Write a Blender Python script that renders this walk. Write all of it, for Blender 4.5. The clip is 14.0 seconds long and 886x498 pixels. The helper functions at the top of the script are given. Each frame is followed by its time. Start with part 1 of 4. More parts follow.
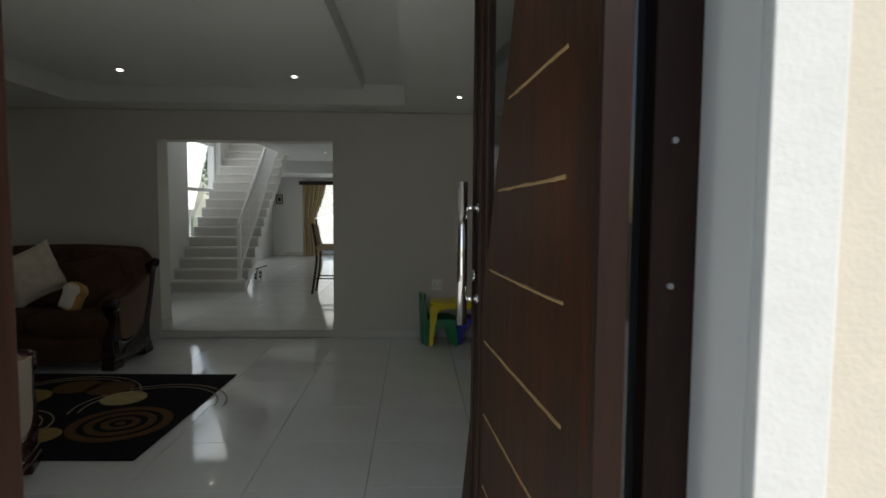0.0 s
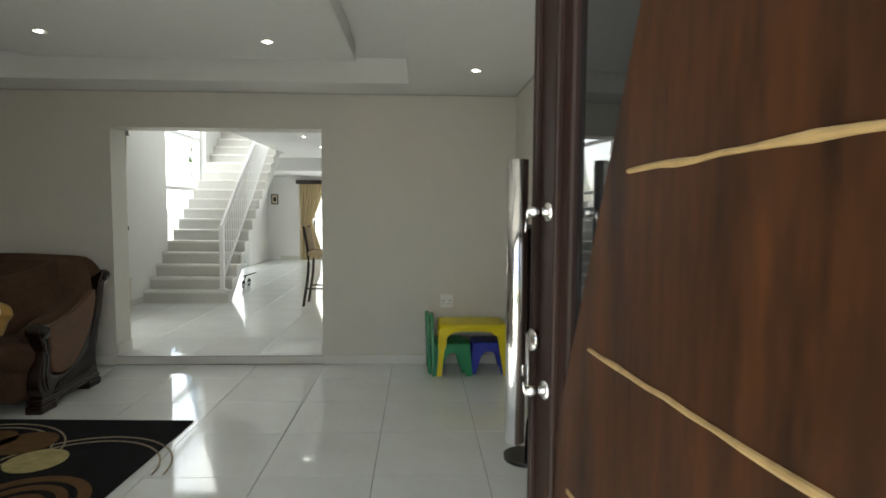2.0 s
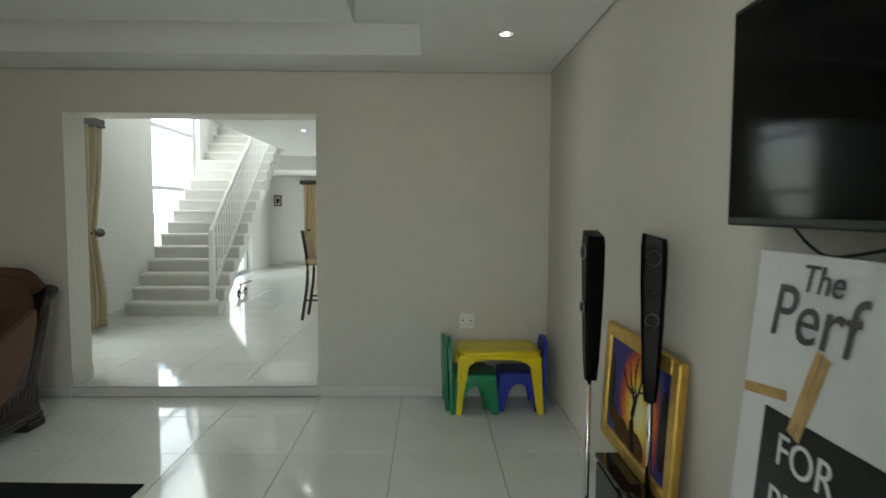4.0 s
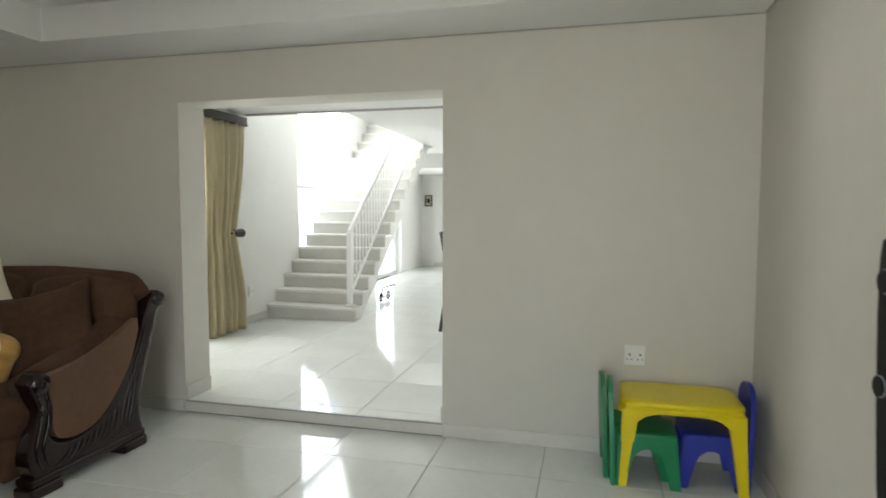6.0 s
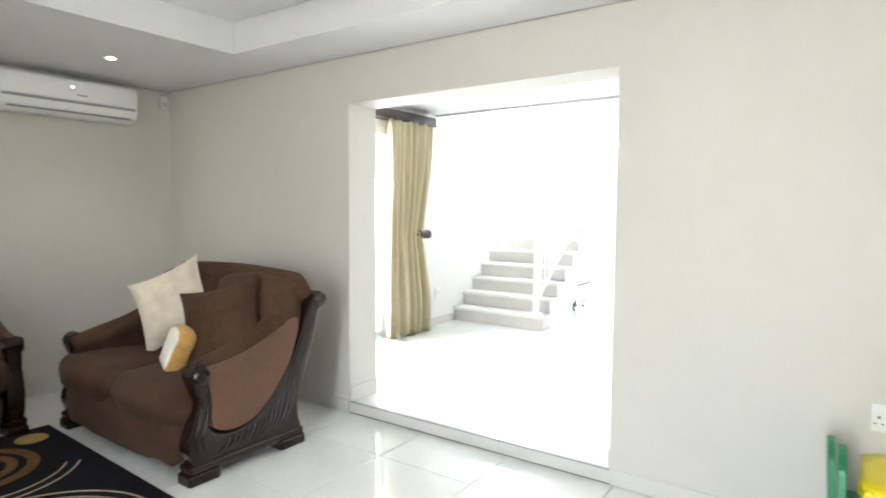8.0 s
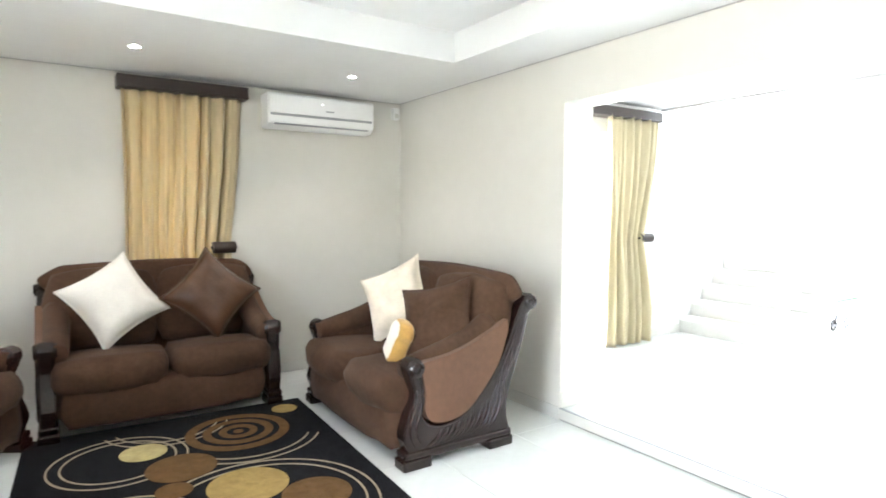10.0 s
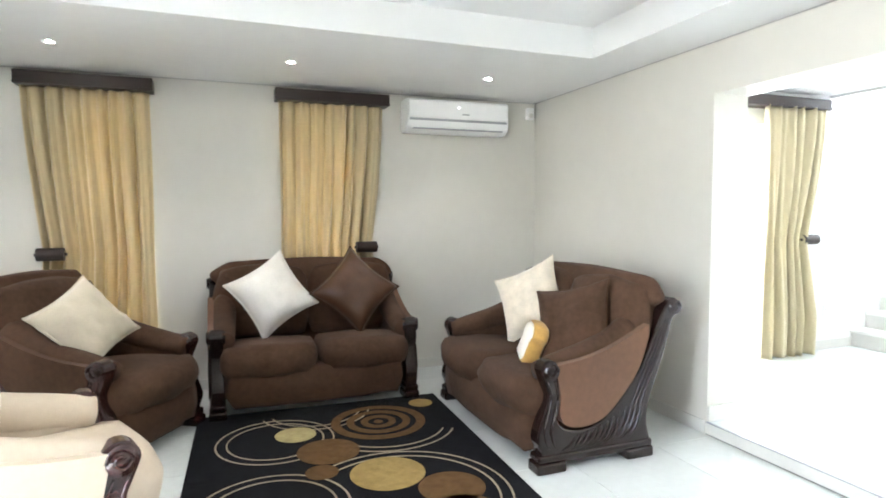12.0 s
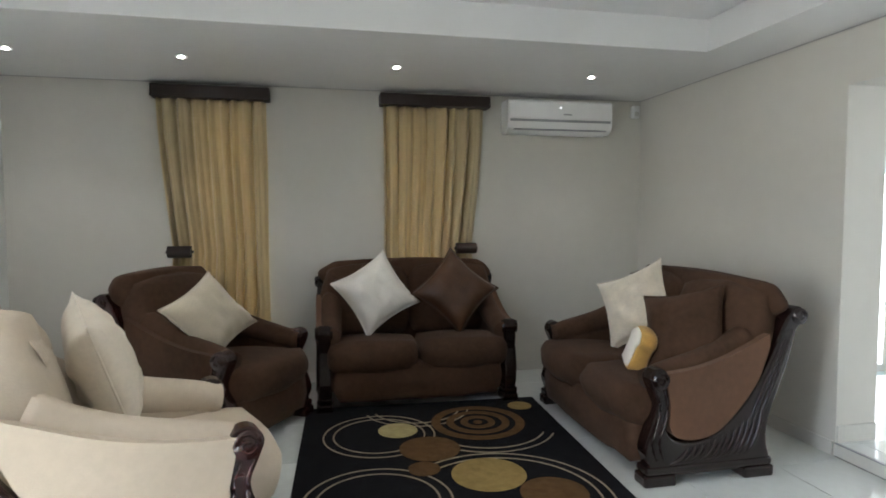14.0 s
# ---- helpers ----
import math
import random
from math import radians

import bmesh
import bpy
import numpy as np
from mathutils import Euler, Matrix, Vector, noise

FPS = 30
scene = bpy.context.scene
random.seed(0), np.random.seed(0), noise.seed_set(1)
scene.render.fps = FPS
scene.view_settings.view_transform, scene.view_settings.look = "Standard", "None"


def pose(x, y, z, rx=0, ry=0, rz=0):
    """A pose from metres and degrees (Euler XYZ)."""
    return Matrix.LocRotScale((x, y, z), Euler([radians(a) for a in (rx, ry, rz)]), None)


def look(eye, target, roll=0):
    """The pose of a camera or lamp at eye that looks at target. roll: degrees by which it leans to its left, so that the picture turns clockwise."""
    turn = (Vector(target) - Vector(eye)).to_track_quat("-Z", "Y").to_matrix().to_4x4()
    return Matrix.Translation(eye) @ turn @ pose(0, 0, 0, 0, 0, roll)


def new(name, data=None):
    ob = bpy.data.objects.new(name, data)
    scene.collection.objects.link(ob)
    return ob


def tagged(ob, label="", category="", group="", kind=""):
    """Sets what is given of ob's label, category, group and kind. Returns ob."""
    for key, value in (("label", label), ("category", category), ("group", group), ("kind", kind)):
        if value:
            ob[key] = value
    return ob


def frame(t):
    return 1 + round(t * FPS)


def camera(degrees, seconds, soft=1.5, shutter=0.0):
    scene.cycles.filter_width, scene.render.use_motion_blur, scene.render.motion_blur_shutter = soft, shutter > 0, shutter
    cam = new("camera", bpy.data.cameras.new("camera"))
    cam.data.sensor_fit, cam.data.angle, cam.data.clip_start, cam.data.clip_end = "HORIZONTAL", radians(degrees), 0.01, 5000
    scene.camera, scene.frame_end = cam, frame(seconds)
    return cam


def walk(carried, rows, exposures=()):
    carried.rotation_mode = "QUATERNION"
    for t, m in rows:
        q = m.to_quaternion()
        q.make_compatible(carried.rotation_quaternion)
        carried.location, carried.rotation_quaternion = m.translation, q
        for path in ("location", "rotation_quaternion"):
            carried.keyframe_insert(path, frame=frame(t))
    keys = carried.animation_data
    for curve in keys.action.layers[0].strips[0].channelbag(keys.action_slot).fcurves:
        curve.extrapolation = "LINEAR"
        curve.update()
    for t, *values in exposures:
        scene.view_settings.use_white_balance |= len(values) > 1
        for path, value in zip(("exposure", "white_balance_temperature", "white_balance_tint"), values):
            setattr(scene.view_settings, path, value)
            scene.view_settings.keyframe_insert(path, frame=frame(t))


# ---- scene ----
cam = camera(74.1, 14.0, soft=1.7, shutter=0.5)
PATH = [
    (0, (0.272, -0.181, 1.425), (0.369, 1.811, 1.282), 0.4),
    (0.5, (0.255, 0.057, 1.433), (0.355, 2.047, 1.289), 0.4),
    (1, (0.281, 0.357, 1.430), (0.376, 2.348, 1.288), 0.5),
    (1.5, (0.284, 0.610, 1.418), (0.368, 2.601, 1.275), 0.4),
    (2, (0.267, 0.88, 1.429), (0.349, 2.874, 1.287), 0.4),
    (4.3, (0.235, 1.947, 1.418), (0.264, 3.942, 1.283), 0.2),
    (4.5, (0.237, 2.058, 1.427), (0.222, 4.053, 1.291), 0.3),
    (5, (0.233, 2.287, 1.417), (0.038, 4.272, 1.28), 0.2),
    (5.5, (0.224, 2.509, 1.415), (-0.122, 4.474, 1.279), 0.1),
    (6, (0.259, 2.731, 1.397), (-0.224, 4.667, 1.263), 0.1),
    (6.5, (0.302, 2.882, 1.418), (-0.355, 4.767, 1.281), 0.1),
    (7, (0.347, 3.025, 1.399), (-0.506, 4.829, 1.266), 0.3),
    (7.5, (0.351, 3.177, 1.381), (-0.639, 4.911, 1.255), 0.4),
    (8, (0.378, 3.268, 1.403), (-0.767, 4.902, 1.27), 0.3),
    (8.5, (0.38, 3.327, 1.409), (-0.95, 4.814, 1.272), 0.2),
    (9, (0.376, 3.355, 1.417), (-1.104, 4.693, 1.282), 0.1),
    (9.2, (0.361, 3.36, 1.411), (-1.162, 4.65, 1.278), 0.1),
    (11.5, (0.355, 3.338, 1.395), (-1.473, 4.138, 1.269), 0),
    (12, (0.352, 3.335, 1.395), (-1.514, 4.048, 1.271), -0.2),
    (12.5, (0.347, 3.325, 1.395), (-1.548, 3.968, 1.274), -0.3),
    (13, (0.343, 3.315, 1.395), (-1.578, 3.875, 1.274), -0.3),
    (13.5, (0.340, 3.300, 1.395), (-1.599, 3.780, 1.276), -0.2),
    (14, (0.338, 3.275, 1.395), (-1.616, 3.688, 1.277), -0.1),
]
EXPOSURES = [(0, -0.35, 6650, 8), (0.5, 0.15, 6700, 8), (1.0, 0.75, 6850, 8), (1.5, 1.2, 6900, 8), (2.2, 1.45, 6850, 4), (4.3, 1.4, 6700, 0), (5.0, 1.65, 6750, 1),
             (5.5, 1.85, 6850, 4), (6.5, 2.5, 6650, 8), (7.5, 3.2, 6450, 10), (8.5, 3.75, 6300, 10), (9.2, 4.15, 6250, 10),
             (11.3, 4.4, 6000, 10), (12.5, 3.85, 6050, 10), (13.2, 3.4, 6050, 10), (14.0, 2.85, 6100, 10)]
walk(cam, [(t, look(eye, target, roll)) for t, eye, target, roll in PATH], EXPOSURES)

# ---------------- world and large lights ----------------
world = bpy.data.worlds.new("sky")
scene.world = world
world.use_nodes = True
wn = world.node_tree.nodes
sky = wn.new("ShaderNodeTexSky")
sky.sky_type, sky.sun_disc = "NISHITA", False
sky.sun_elevation, sky.sun_rotation = radians(52), radians(148)
wn["Background"].inputs[1].default_value = 0.15
world.node_tree.links.new(sky.outputs[0], wn["Background"].inputs[0])
sun_data = bpy.data.lights.new("sun", "SUN")
sun_data.energy, sun_data.angle, sun_data.color = 5.0, radians(3), (1, 0.96, 0.9)
sun = new("sun", sun_data)
sun.matrix_world = look((0, 0, 20), (-0.34 * 10, 0.53 * 10, 20 - 7.8))


def area(name, eye, target, w, h, energy, color=(1, 1, 1)):
    d = bpy.data.lights.new(name, "AREA")
    d.shape, d.size, d.size_y, d.energy, d.color = "RECTANGLE", w, h, energy, color
    ob = new(name, d)
    ob.matrix_world = look(eye, target)
    return ob


area("daylight_entrance", (-0.13, 0.72, 1.25), (-0.13, 3, 1.15), 0.68, 2.2, 6.8, (1, 0.98, 0.95))
area("daylight_stairwell", (-3.68, 10.77, 2.9), (0, 10.77, 2.0), 1.6, 3.2, 28, (0.97, 0.99, 1))
area("daylight_glass_door", (-3.68, 7.4, 1.15), (0, 7.4, 1.0), 0.9, 1.9, 7, (1, 0.99, 0.97))
area("daylight_terrace", (-0.9, 16.15, 1.2), (-0.9, 10, 0.8), 3.0, 1.9, 22, (1, 1, 1))
area("daylight_window_a", (-4.78, 2.6, 1.3), (0, 2.6, 1.2), 0.45, 1.8, 3, (1, 0.98, 0.95))
area("daylight_window_b", (-4.78, 4.12, 1.3), (0, 4.12, 1.2), 0.45, 1.8, 3, (1, 0.98, 0.95))

area("daylight_rear_door", (-3.68, 13.62, 1.05), (0, 13.62, 1.0), 1.2, 1.8, 7)

# ---------------- materials ----------------


def mat(name, color, rough=0.5, metal=0.0, vary=0.08, scale=6.0, bump=0.0, bscale=80.0, coat=0.0, spec=0.5, sheen=0.0, stretch=(1, 1, 1), dark=None, ior=1.5):
    """A painted or woven surface with tone shifts at two scales and a fine relief."""
    m = bpy.data.materials.new(name)
    m.use_nodes = True
    nt = m.node_tree
    b = nt.nodes["Principled BSDF"]
    b.inputs["Roughness"].default_value, b.inputs["Metallic"].default_value = rough, metal
    b.inputs["Coat Weight"].default_value, b.inputs["Specular IOR Level"].default_value = coat, spec
    b.inputs["Sheen Weight"].default_value = sheen
    tc = nt.nodes.new("ShaderNodeTexCoord")
    mp = nt.nodes.new("ShaderNodeMapping")
    mp.inputs["Scale"].default_value = stretch
    nt.links.new(tc.outputs["Object"], mp.inputs[0])
    n1, n2 = nt.nodes.new("ShaderNodeTexNoise"), nt.nodes.new("ShaderNodeTexNoise")
    n1.inputs["Scale"].default_value, n2.inputs["Scale"].default_value = scale, scale * 9
    n1.inputs["Detail"].default_value = 6
    mix = nt.nodes.new("ShaderNodeMix")
    mix.data_type = "FLOAT"
    mix.inputs[0].default_value = 0.35
    nt.links.new(mp.outputs[0], n1.inputs[0])
    nt.links.new(mp.outputs[0], n2.inputs[0])
    nt.links.new(n1.outputs[0], mix.inputs[2])
    nt.links.new(n2.outputs[0], mix.inputs[3])
    ramp = nt.nodes.new("ShaderNodeValToRGB")
    lo = dark or [c * (1 - vary) for c in color]
    hi = [min(1, c * (1 + vary)) for c in color]
    ramp.color_ramp.elements[0].color, ramp.color_ramp.elements[1].color = (*lo, 1), (*hi, 1)
    ramp.color_ramp.elements[0].position, ramp.color_ramp.elements[1].position = 0.33, 0.67
    nt.links.new(mix.outputs[0], ramp.inputs[0])
    nt.links.new(ramp.outputs[0], b.inputs["Base Color"])
    if bump:
        n3 = nt.nodes.new("ShaderNodeTexNoise")
        n3.inputs["Scale"].default_value = bscale
        n3.inputs["Detail"].default_value = 4
        bp = nt.nodes.new("ShaderNodeBump")
        bp.inputs["Strength"].default_value, bp.inputs["Distance"].default_value = bump, 0.004
        nt.links.new(mp.outputs[0], n3.inputs[0])
        nt.links.new(n3.outputs[0], bp.inputs["Height"])
        nt.links.new(bp.outputs[0], b.inputs["Normal"])
    return m


def glow(name, color, strength):
    m = bpy.data.materials.new(name)
    m.use_nodes = True
    b = m.node_tree.nodes["Principled BSDF"]
    b.inputs["Base Color"].default_value = (*color, 1)
    b.inputs["Emission Color"].default_value, b.inputs["Emission Strength"].default_value = (*color, 1), strength
    return m


def glass(name, color=(1, 1, 1), rough=0.0):
    m = bpy.data.materials.new(name)
    m.use_nodes = True
    b = m.node_tree.nodes["Principled BSDF"]
    b.inputs["Base Color"].default_value = (*color, 1)
    b.inputs["Transmission Weight"].default_value, b.inputs["Roughness"].default_value, b.inputs["IOR"].default_value = 1, rough, 1.45
    return m


def cloth(name, color, rough=0.44, through_light=0.18):
    """A woven cloth that lets some light through."""
    m = mat(name, color, rough, vary=0.12, scale=5, bump=0.25, bscale=260, sheen=0.2, stretch=(1, 1, 0.25))
    nt = m.node_tree
    b, out = nt.nodes["Principled BSDF"], nt.nodes["Material Output"]
    tr = nt.nodes.new("ShaderNodeBsdfTranslucent")
    tr.inputs[0].default_value = (*color, 1)
    mx = nt.nodes.new("ShaderNodeMixShader")
    mx.inputs[0].default_value = through_light
    nt.links.new(b.outputs[0], mx.inputs[1])
    nt.links.new(tr.outputs[0], mx.inputs[2])
    nt.links.new(mx.outputs[0], out.inputs[0])
    return m


WALL = mat("wall_paint", (0.62, 0.60, 0.55), 0.6, vary=0.025, scale=1.2, bump=0.12, bscale=120)
WALL_W = mat("white_wall_paint", (0.78, 0.78, 0.76), 0.6, vary=0.02, scale=1.2, bump=0.1, bscale=120)
CEIL = mat("ceiling_paint", (0.76, 0.76, 0.75), 0.7, vary=0.02, scale=1.0, bump=0.06, bscale=90)
TILE = mat("porcelain_tile", (0.70, 0.73, 0.71), 0.06, vary=0.05, scale=2.2, spec=0.6, bump=0.015, bscale=3)
GROUT = mat("grout", (0.22, 0.22, 0.21), 0.9, vary=0.2, scale=30)
SKIRT = mat("skirting_tile", (0.66, 0.65, 0.61), 0.25, vary=0.04, scale=4)
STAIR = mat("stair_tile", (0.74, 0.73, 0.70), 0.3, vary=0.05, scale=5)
# risers are set a tone darker than the treads
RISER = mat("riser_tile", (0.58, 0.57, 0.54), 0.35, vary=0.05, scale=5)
SUEDE = mat("brown_suede", (0.066, 0.0345, 0.020), 0.88, vary=0.3, scale=3.5, bump=0.3, bscale=300, sheen=0.03, spec=0.2)
SUEDE_L = mat("brown_suede_panel", (0.122, 0.058, 0.029), 0.88, vary=0.2, scale=3, bump=0.3, bscale=300, sheen=0.08)
CREAM = mat("cream_leather", (0.53, 0.445, 0.34), 0.5, vary=0.07, scale=4, bump=0.2, bscale=140)
MAHOG = mat("polished_mahogany", (0.014, 0.006, 0.005), 0.25, vary=0.4, scale=9, spec=0.4, coat=0.15, bump=0.05, stretch=(1, 1, 4))
MAHOG_R = mat("polished_red_mahogany", (0.030, 0.007, 0.006), 0.22, vary=0.4, scale=9, coat=0.3, bump=0.05, stretch=(1, 1, 4))
PELMET = mat("dark_pelmet_wood", (0.022, 0.012, 0.010), 0.4, vary=0.3, scale=12, stretch=(4, 0.4, 4))
CURTAIN = cloth("gold_curtain", (0.60, 0.49, 0.29))
CURTAIN_G = cloth("khaki_curtain", (0.54, 0.47, 0.30))
DOORWOOD = mat("door_timber", (0.050, 0.0165, 0.0042), 0.5, vary=0.3, scale=3.2, coat=0.0, spec=0.22, bump=0.12, bscale=40, stretch=(5, 5, 0.55), dark=(0.0085, 0.0036, 0.0016))
FRAMEWOOD = mat("door_frame_timber", (0.022, 0.010, 0.007), 0.5, vary=0.3, spec=0.2, scale=5, bump=0.1, bscale=60, stretch=(5, 5, 0.5))
INLAY = mat("pale_inlay", (0.30, 0.20, 0.085), 0.5, vary=0.3, scale=40, bump=0.5, bscale=60)
CHROME = mat("chrome", (0.75, 0.74, 0.72), 0.1, metal=1.0, vary=0.03, scale=8)
BLACK = mat("black_plastic", (0.010, 0.010, 0.011), 0.35, vary=0.2, scale=14, spec=0.25)
SPEAKERB = mat("speaker_lacquer", (0.003, 0.003, 0.003), 0.25, vary=0.2, scale=10, spec=0.1)
SCREEN = mat("dark_screen", (0.002, 0.002, 0.0025), 0.08, vary=0.1, scale=3, spec=0.06)
GLOSSBLACK = mat("gloss_black", (0.006, 0.006, 0.007), 0.07, vary=0.2, scale=10, spec=0.6)
WHITEP = mat("white_plastic", (0.80, 0.80, 0.79), 0.3, vary=0.02, scale=10)
SHADOWTRIM = mat("grey_shadow_trim", (0.42, 0.41, 0.40), 0.6, vary=0.04, scale=10)
GREYP = mat("grey_plastic", (0.30, 0.31, 0.32), 0.4, vary=0.05, scale=10)
RAILP = mat("white_rail_paint", (0.80, 0.80, 0.80), 0.35, vary=0.02, scale=9)
ALU = mat("white_aluminium", (0.75, 0.76, 0.77), 0.35, vary=0.03, scale=10)
YELLOW = mat("yellow_plastic", (0.79, 0.63, 0.008), 0.33, vary=0.05, scale=9, bump=0.05, bscale=200)
GREEN = mat("green_plastic", (0.008, 0.22, 0.085), 0.35, vary=0.06, scale=9, bump=0.05, bscale=200)
BLUE = mat("blue_plastic", (0.018, 0.035, 0.36), 0.35, vary=0.06, scale=9, bump=0.05, bscale=200)
RUGB = mat("black_rug_pile", (0.007, 0.007, 0.009), 0.97, vary=0.4, scale=14, bump=0.9, bscale=420, spec=0.15)
RUG_GOLD = mat("gold_rug_pile", (0.30, 0.21, 0.075), 0.97, vary=0.2, scale=20, bump=0.9, bscale=420, spec=0.15)
RUG_PALE = mat("pale_rug_pile", (0.40, 0.34, 0.16), 0.97, vary=0.2, scale=20, bump=0.9, bscale=420, spec=0.15)
RUG_BROWN = mat("brown_rug_pile", (0.115, 0.063, 0.026), 0.97, vary=0.25, scale=20, bump=0.9, bscale=420, spec=0.15)
RUG_LINE = mat("beige_rug_line", (0.31, 0.26, 0.18), 0.97, vary=0.2, scale=20, bump=0.8, bscale=420, spec=0.15)
SATIN = mat("cream_satin", (0.80, 0.76, 0.69), 0.36, vary=0.06, scale=6, bump=0.8, bscale=14, sheen=0.1)
SATIN_C = mat("warm_cream_satin", (0.70, 0.62, 0.50), 0.42, vary=0.08, scale=6, bump=0.9, bscale=12, sheen=0.1)
SATIN_B = mat("beige_weave", (0.55, 0.48, 0.36), 0.7, vary=0.07, scale=7, bump=0.3, bscale=200, sheen=0.3)
FUR = mat("cream_plush", (0.70, 0.62, 0.50), 0.95, vary=0.14, scale=14, bump=0.9, bscale=90, sheen=0.6)
BSATIN = mat("brown_satin", (0.078, 0.036, 0.018), 0.36, vary=0.2, scale=6, bump=0.5, bscale=18, sheen=0.02, spec=0.35)
CRUST = mat("golden_plush", (0.50, 0.29, 0.07), 0.9, vary=0.2, scale=20, bump=0.5, bscale=150, sheen=0.3)
GOLD = mat("gilt_frame", (0.62, 0.40, 0.09), 0.35, metal=0.7, vary=0.25, scale=20, bump=0.4, bscale=60)
CANVAS_W = mat("white_board", (0.70, 0.72, 0.74), 0.7, vary=0.04, scale=4, bump=0.1, bscale=300)
INK = mat("grey_ink", (0.09, 0.09, 0.10), 0.8, vary=0.1, scale=20)
PEG = mat("peg_wood", (0.48, 0.32, 0.12), 0.6, vary=0.25, scale=30)
PLASTER = mat("exterior_plaster", (0.72, 0.72, 0.71), 0.8, vary=0.05, scale=3, bump=0.25, bscale=90)
PLASTER_C = mat("cream_exterior_plaster", (0.68, 0.62, 0.52), 0.8, vary=0.05, scale=3, bump=0.3, bscale=90)
PAVING = mat("paving", (0.52, 0.50, 0.46), 0.85, vary=0.2, scale=3, bump=0.4, bscale=40)
GRASS = mat("lawn", (0.07, 0.11, 0.03), 0.9, vary=0.4, scale=2, bump=0.6, bscale=50)
LEAF = mat("foliage", (0.08, 0.14, 0.035), 0.6, vary=0.5, scale=7)
BARK = mat("bark", (0.12, 0.08, 0.05), 0.9, vary=0.3, scale=10, bump=0.5)
GLASS = glass("clear_glass")
GLASS_D = mat("tinted_glass", (0.015, 0.016, 0.018), 0.03, vary=0.05, scale=2, spec=0.8)
SEATCLOTH = mat("beige_seat_cloth", (0.46, 0.35, 0.22), 0.8, vary=0.12, scale=20, bump=0.3, bscale=200)
LAMPGLOW = glow("lamp_glow", (1, 0.97, 0.9), 40)
LED = glow("small_led", (1, 1, 1), 0.7)

# ---------------- mesh helpers ----------------


def put(bm, name, material, parent=None, label="", smooth=False):
    me = bpy.data.meshes.new(name)
    bmesh.ops.recalc_face_normals(bm, faces=bm.faces[:])
    bm.to_mesh(me)
    bm.free()
    if smooth:
        for p in me.polygons:
            p.use_smooth = True
    me.materials.append(material)
    ob = new(name, me)
    if parent:
        ob.parent = parent
    if label:
        ob["label"] = label
    return ob


def part(name, bm, material, parent, label="", smooth=False):
    return put(bm, name, material, parent, label, smooth)


def thing(name, label, category, at=(0, 0, 0), rz=0, group="", kind=""):
    e = new(name)
    e.empty_display_size = 0.1
    e.matrix_world = pose(*at, 0, 0, rz)
    return tagged(e, label, category, group, kind)


def box(x0, x1, y0, y1, z0, z1, bevel=0.0, bm=None, seg=2):
    own = bmesh.new()
    bmesh.ops.create_cube(own, size=1, matrix=Matrix.Translation(((x0 + x1) / 2, (y0 + y1) / 2, (z0 + z1) / 2)) @ Matrix.Diagonal((x1 - x0, y1 - y0, z1 - z0, 1)))
    if bevel:
        bmesh.ops.bevel(own, geom=own.edges[:], offset=bevel, segments=seg, affect="EDGES", profile=0.5)
    return join(bm, own)


def join(bm, own, m=None):
    if m is not None:
        own.transform(m)
    if bm is None:
        return own
    me = bpy.data.meshes.new("tmp")
    own.to_mesh(me)
    own.free()
    bm.from_mesh(me)
    bpy.data.meshes.remove(me)
    return bm


def rod(p, q, r0, r1=None, seg=14, bm=None):
    own = bmesh.new()
    p, q = Vector(p), Vector(q)
    d = q - p
    m = Matrix.Translation((p + q) / 2) @ d.to_track_quat("Z", "Y").to_matrix().to_4x4()
    bmesh.ops.create_cone(own, cap_ends=True, segments=seg, radius1=r0, radius2=r0 if r1 is None else r1, depth=d.length, matrix=m)
    return join(bm, own)


def tube(points, radii, seg=10, bm=None, squash=None):
    """A swept tube through the points; radii one per point."""
    own = bmesh.new()
    pts = [Vector(p) for p in points]
    rings = []
    for i, p in enumerate(pts):
        d = (pts[min(i + 1, len(pts) - 1)] - pts[max(i - 1, 0)]).normalized()
        side = d.cross(Vector((0, 0, 1)))
        side = side.normalized() if side.length > 1e-4 else Vector((1, 0, 0))
        up = side.cross(d)
        a, b = radii[i] if isinstance(radii[i], tuple) else (radii[i], radii[i])
        rings.append([own.verts.new(p + side * a * math.cos(k * 2 * math.pi / seg) + up * b * math.sin(k * 2 * math.pi / seg)) for k in range(seg)])
    for r0, r1 in zip(rings, rings[1:]):
        for k in range(seg):
            own.faces.new((r0[k], r0[(k + 1) % seg], r1[(k + 1) % seg], r1[k]))
    own.faces.new(rings[0][::-1])
    own.faces.new(rings[-1])
    return join(bm, own)


def smooth_line(points, n=4):
    """Catmull-Rom points through a few corner points."""
    p = [Vector(q) for q in points]
    p = [p[0] * 2 - p[1]] + p + [p[-1] * 2 - p[-2]]
    out = []
    for i in range(1, len(p) - 2):
        for k in range(n):
            t = k / n
            out.append(0.5 * ((2 * p[i]) + (p[i + 1] - p[i - 1]) * t + (2 * p[i - 1] - 5 * p[i] + 4 * p[i + 1] - p[i + 2]) * t * t
                              + (3 * p[i] - p[i - 1] - 3 * p[i + 1] + p[i + 2]) * t ** 3))
    return out + [p[-2]]


